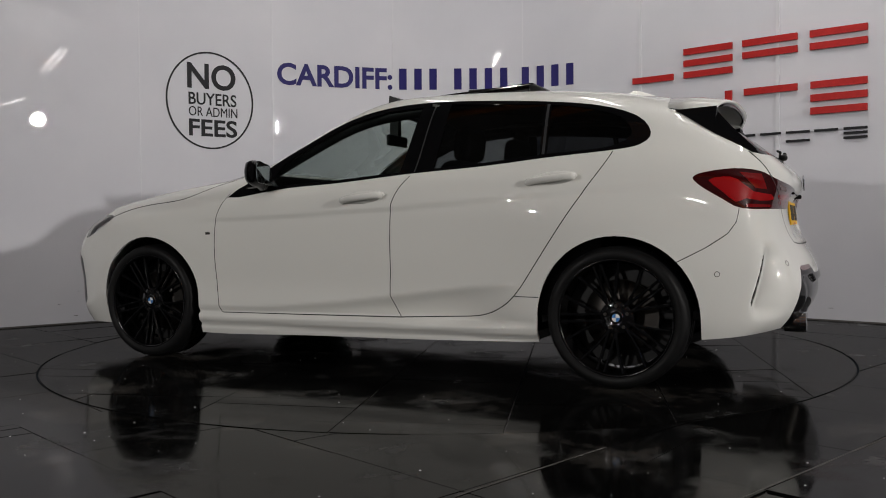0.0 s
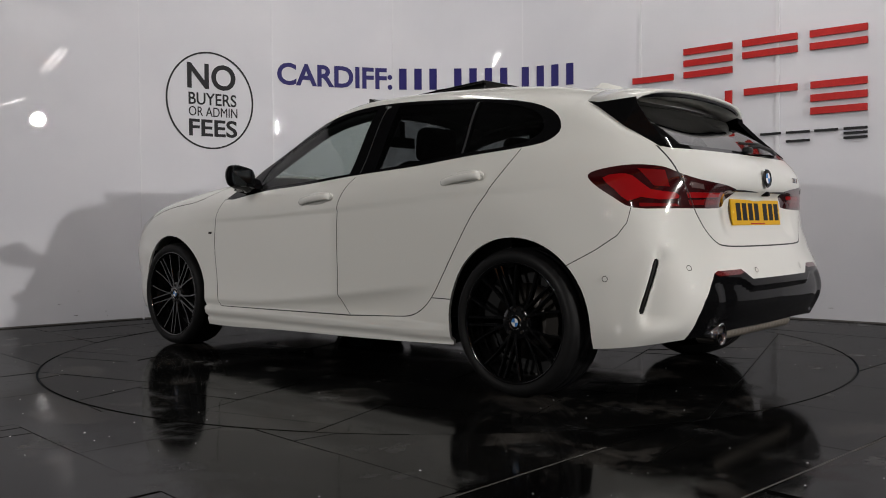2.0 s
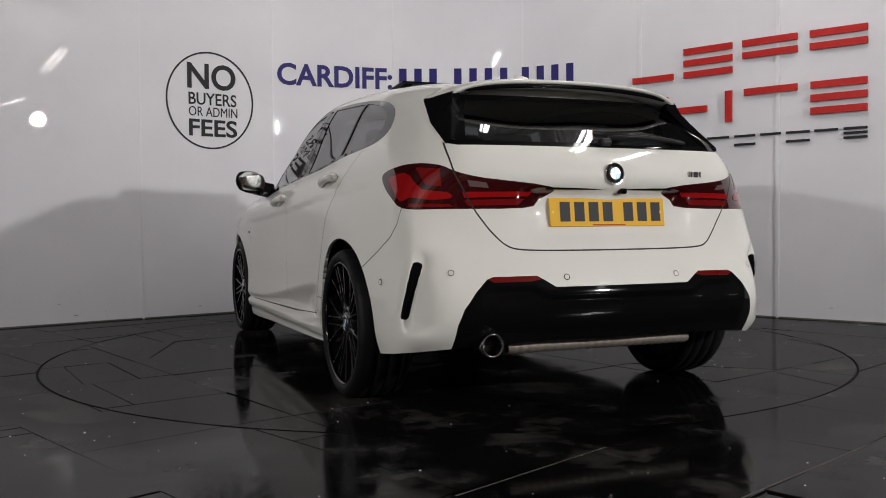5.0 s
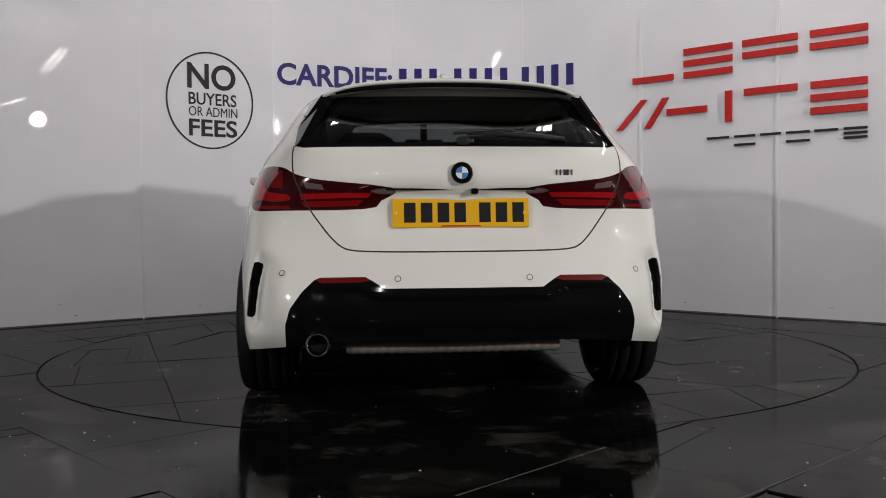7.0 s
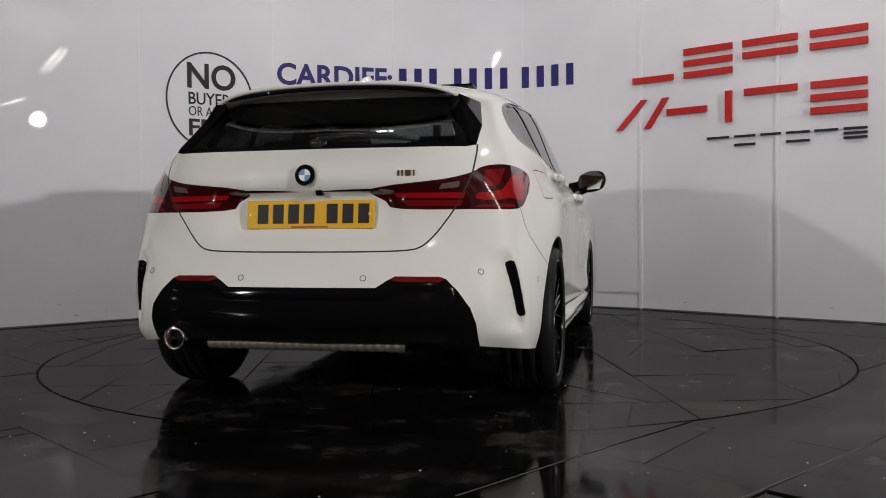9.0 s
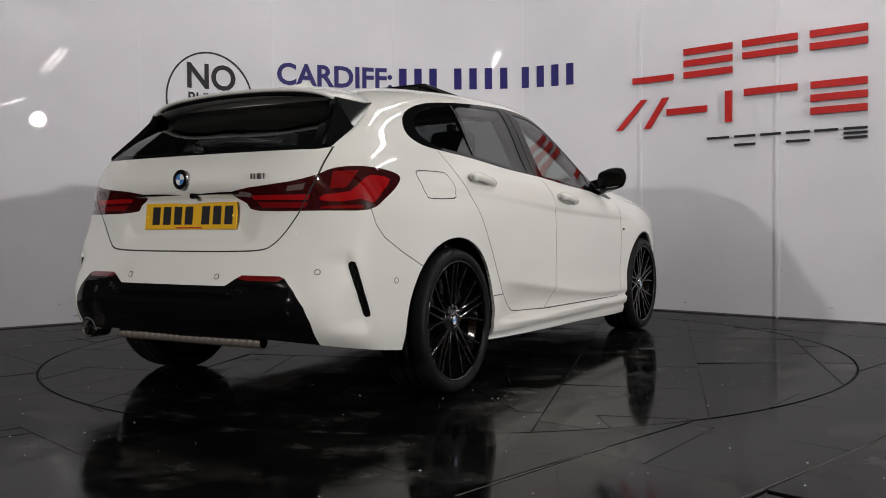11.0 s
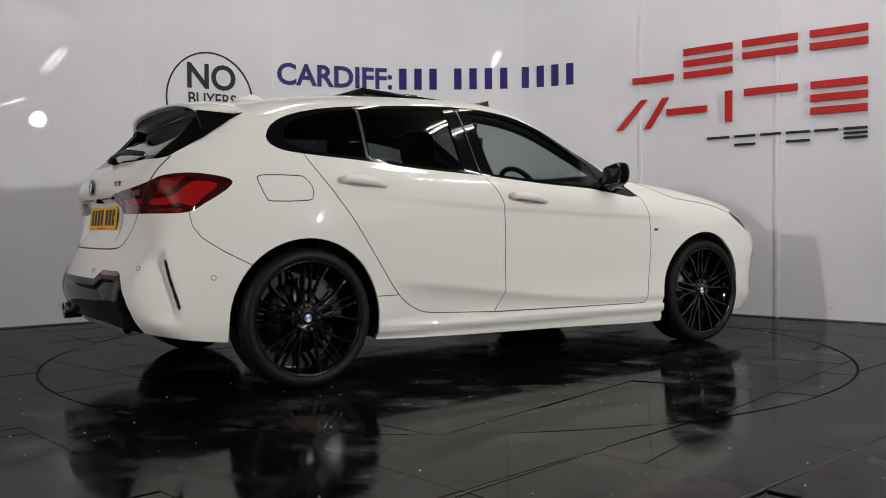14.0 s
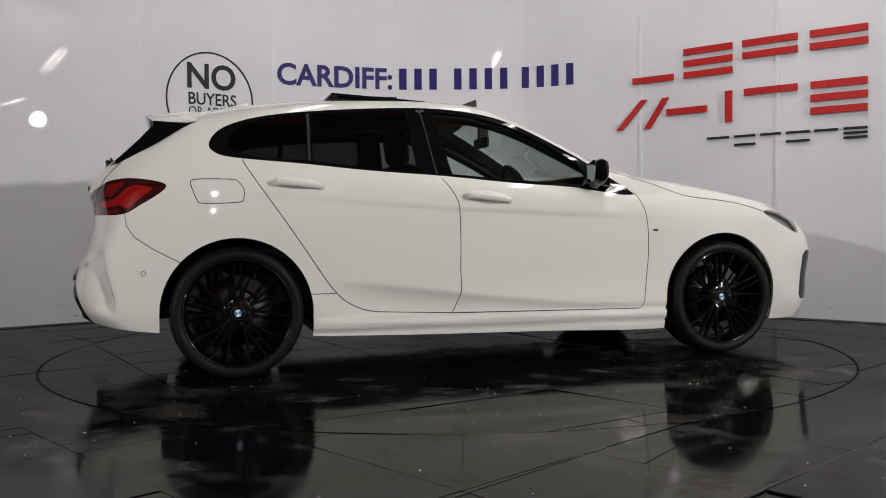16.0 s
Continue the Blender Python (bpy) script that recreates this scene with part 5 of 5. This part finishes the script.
town = holder("town_lettering", "navy blue lettering reading CARDIFF followed by plain bars", "lettering")
letters("CARDIFF:", 1, -1.466, -0.480, 1.968, 2.160, NAVY, town, 0.026)


def wall_bar(s0, s1, z0, z1, d0, d1, material, parent, name="bar", slant=0.0):
    bm = bmesh.new()
    n = max(1, int((s1 - s0) / 0.08))
    quads = []
    for k in range(n):
        a, b = s0 + (s1 - s0) * k / n, s0 + (s1 - s0) * (k + 1) / n
        quads.append([(a, z0), (b, z0), (b + slant, z1), (a + slant, z1)])
    for q in quads:
        lo = [bm.verts.new(on_wall(a, z, d0)) for a, z in q]
        hi = [bm.verts.new(on_wall(a, z, d1)) for a, z in q]
        bm.faces.new(hi)
        for i in range(4):
            bm.faces.new((lo[i], lo[(i + 1) % 4], hi[(i + 1) % 4], hi[i]))
    bmesh.ops.remove_doubles(bm, verts=bm.verts[:], dist=1e-4)
    bmesh.ops.recalc_face_normals(bm, faces=bm.faces[:])
    return part(name, bm, material, parent)


for x in (-0.383, -0.245, -0.107, 0.12, 0.26, 0.40, 0.54, 0.735, 0.866, 0.99, 1.115):
    s = run_at(x)
    wall_bar(s - 0.034, s + 0.034, 1.968, 2.160, 0.0006, 0.0046, NAVY, town, "number_bar")

emblem = holder("dealer_emblem", "raised red and black plain bars mounted as a wall emblem", "emblem")


def row(cells, zs, material, d=0.024):
    for x0, x1, kinds in cells:
        s0, s1 = run_at(x0), run_at(x1)
        for kind in kinds:
            if kind == "l":
                wall_bar(s0, s0 + 0.055, zs[0], zs[1], 0.004, d, material, emblem)
            elif kind == "r":
                wall_bar(s1 - 0.055, s1, zs[0], zs[1], 0.004, d, material, emblem)
            elif kind in "\\/":
                wall_bar(s0, s0 + 0.055, zs[0], zs[1], 0.004, d, material, emblem, slant=(s1 - s0) * (-1 if kind == "\\" else 1))
            else:
                c = zs[0] + (zs[1] - zs[0]) * {"b": 0.11, "m": 0.5, "t": 0.89}[kind]
                h = (zs[1] - zs[0]) * 0.105
                wall_bar(s0, s1, c - h, c + h, 0.004, d, material, emblem)


row([(1.615, 1.905, "b"), (1.975, 2.282, "tmb"), (2.345, 2.665, "tm"), (2.735, 3.045, "tm")], (1.913, 2.155), RED)
row([(1.49, 1.30, "\\"), (1.70, 1.56, "\\"), (1.86, 2.125, "m"), (2.24, 2.285, "l"), (2.355, 2.665, "t"), (2.740, 3.045, "tmb")], (1.528, 1.775), RED)
row([(2.125, 2.262, "t"), (2.295, 2.42, "tb"), (2.45, 2.57, "t"), (2.60, 2.735, "tb"), (2.76, 2.89, "t"), (2.92, 3.045, "tmb")], (1.333, 1.418), INK, 0.016)

hatch = holder("access_hatch", "flush white access hatch low in the display wall", "hatch")
s0, s1 = run_at(1.315), run_at(1.655)
wall_bar(s0 + 0.006, s1 - 0.006, 0.142, 0.728, 0.001, 0.005, WALL, hatch, "hatch_door")
for a, b, c, d in ((s0, s1, 0.73, 0.738), (s0, s1, 0.13, 0.138), (s0, s0 + 0.006, 0.139, 0.729), (s1 - 0.006, s1, 0.139, 0.729)):
    wall_bar(a, b, c, d, 0.001, 0.007, SEAM, hatch, "hatch_frame")

# dirt along the foot of the wall, scuffs
rng = random.Random(11)
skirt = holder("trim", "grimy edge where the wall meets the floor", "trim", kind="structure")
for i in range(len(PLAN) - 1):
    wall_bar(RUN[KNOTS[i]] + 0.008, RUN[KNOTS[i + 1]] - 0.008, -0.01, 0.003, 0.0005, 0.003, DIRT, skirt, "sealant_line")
for k in range(22):
    s, z, w = rng.uniform(run_at(-3.4), run_at(3.4)), 0.02 + rng.random() ** 2.2 * 0.35, rng.uniform(0.004, 0.03)
    wall_bar(s, s + w, z, z + rng.uniform(0.002, 0.005), 0.0004, 0.0010, DIRT, wall, "scuff", slant=0)

# ---- studio lamps ----
for (at, aim, w) in STUDIO:
    lamp = holder("studio_lamp", "black studio lamp on a tripod stand, lit", "studio lamp", group="studio lamps")
    m = look(at, aim)
    back = m @ Matrix.Translation((0, 0, 0.03))
    part("lamp_head", (lambda b: (lathe(b, [(0.0, 0.2), (0.09, 0.2), (0.11, 0.12), (0.26, 0.0), (0.265, -0.01), (0.25, 0.0), (0.0, 0.06)], 32, back @ Matrix.Rotation(radians(90), 4, "X")), b)[1])(bmesh.new()), PLASTIC, lamp, smooth=True)
    base = Vector((at[0], at[1], FLOOR_Z))
    base += (Vector(at) - Vector(aim)).normalized() * 0.16
    base.z = FLOOR_Z
    bm = bmesh.new()
    tube(bm, [base + Vector((0, 0, 0.3)), base + Vector((0, 0, at[2] + 0.05))], 0.014, 10)
    part("pole", bm, PLASTIC, lamp, smooth=True)
    for k in range(3):
        a = 2 * math.pi * k / 3
        bm = bmesh.new()
        tube(bm, [base + Vector((0, 0, 0.75)), base + Vector((0.42 * math.cos(a), 0.42 * math.sin(a), 0.012))], 0.010, 8)
        part("leg", bm, PLASTIC, lamp, smooth=True)

# ---- drops of water on the floor ----


def drops(name, seed, n, region, parent=None, label=""):
    r = random.Random(seed)
    bm = bmesh.new()
    while n:
        x, y = r.uniform(-3.2, 3.2), r.uniform(-3.6, 2.2)
        if not region(x, y):
            continue
        n -= 1
        q = r.uniform(0.0012, 0.0038) * (1.4 if r.random() < 0.15 else 1)
        vs = [bm.verts.new((x + q * math.cos(a), y + q * math.sin(a), FLOOR_Z + 0.0012)) for a in [2 * math.pi * k / 7 for k in range(7)]]
        top = bm.verts.new((x, y, FLOOR_Z + 0.0012 + q * 0.5))
        for i in range(7):
            bm.faces.new((vs[i], vs[(i + 1) % 7], top))
    if parent:
        ob = part(name, bm, GLITTER, parent, label)
        return tagged(ob, kind="stuff")
    return thing(name, bm, GLITTER, label, "water drops", kind="stuff")


drops("water_drops", 3, 170, lambda x, y: math.hypot(x, y) > RT + 0.05 and y < 0, None, "scattered glinting water drops on the black floor")
drops("water_drops", 5, 150, lambda x, y: math.hypot(x, y) < RT - 0.05, TT, "scattered glinting water drops")
for (x0, y0, x1, y1) in ((0.02, -2.96, 0.52, -2.445), (0.70, -3.07, 1.50, -2.33)):
    bm = bmesh.new()
    a, b = Vector((x0, y0)), Vector((x1, y1))
    t = (b - a).normalized()
    k = Vector((-t.y, t.x)) * 0.0035
    bm.faces.new([bm.verts.new((*p, FLOOR_Z + 0.0012)) for p in (a - k, b - k, b + k, a + k)])
    part("grout_line", bm, SCRATCH, floor, "pale scuffed joint")


# ---- what moves: the turntable turns and the car with it ----
def motions():
    spots = [k * 0.5 for k in range(33)]
    off = Vector((0.064, 0.112, 0))
    rows_t, rows_c = [], []
    for t in spots:
        deg = 155.63 - 8.640 * t - 0.0035 * t * t
        rows_t.append((t, pose(0, 0, 0, 0, 0, deg)))
        rows_c.append((t, pose(0, 0, 0, 0, 0, deg) @ Matrix.Translation(off)))
    walk(TT, rows_t)
    walk(CAR, rows_c)


motions()
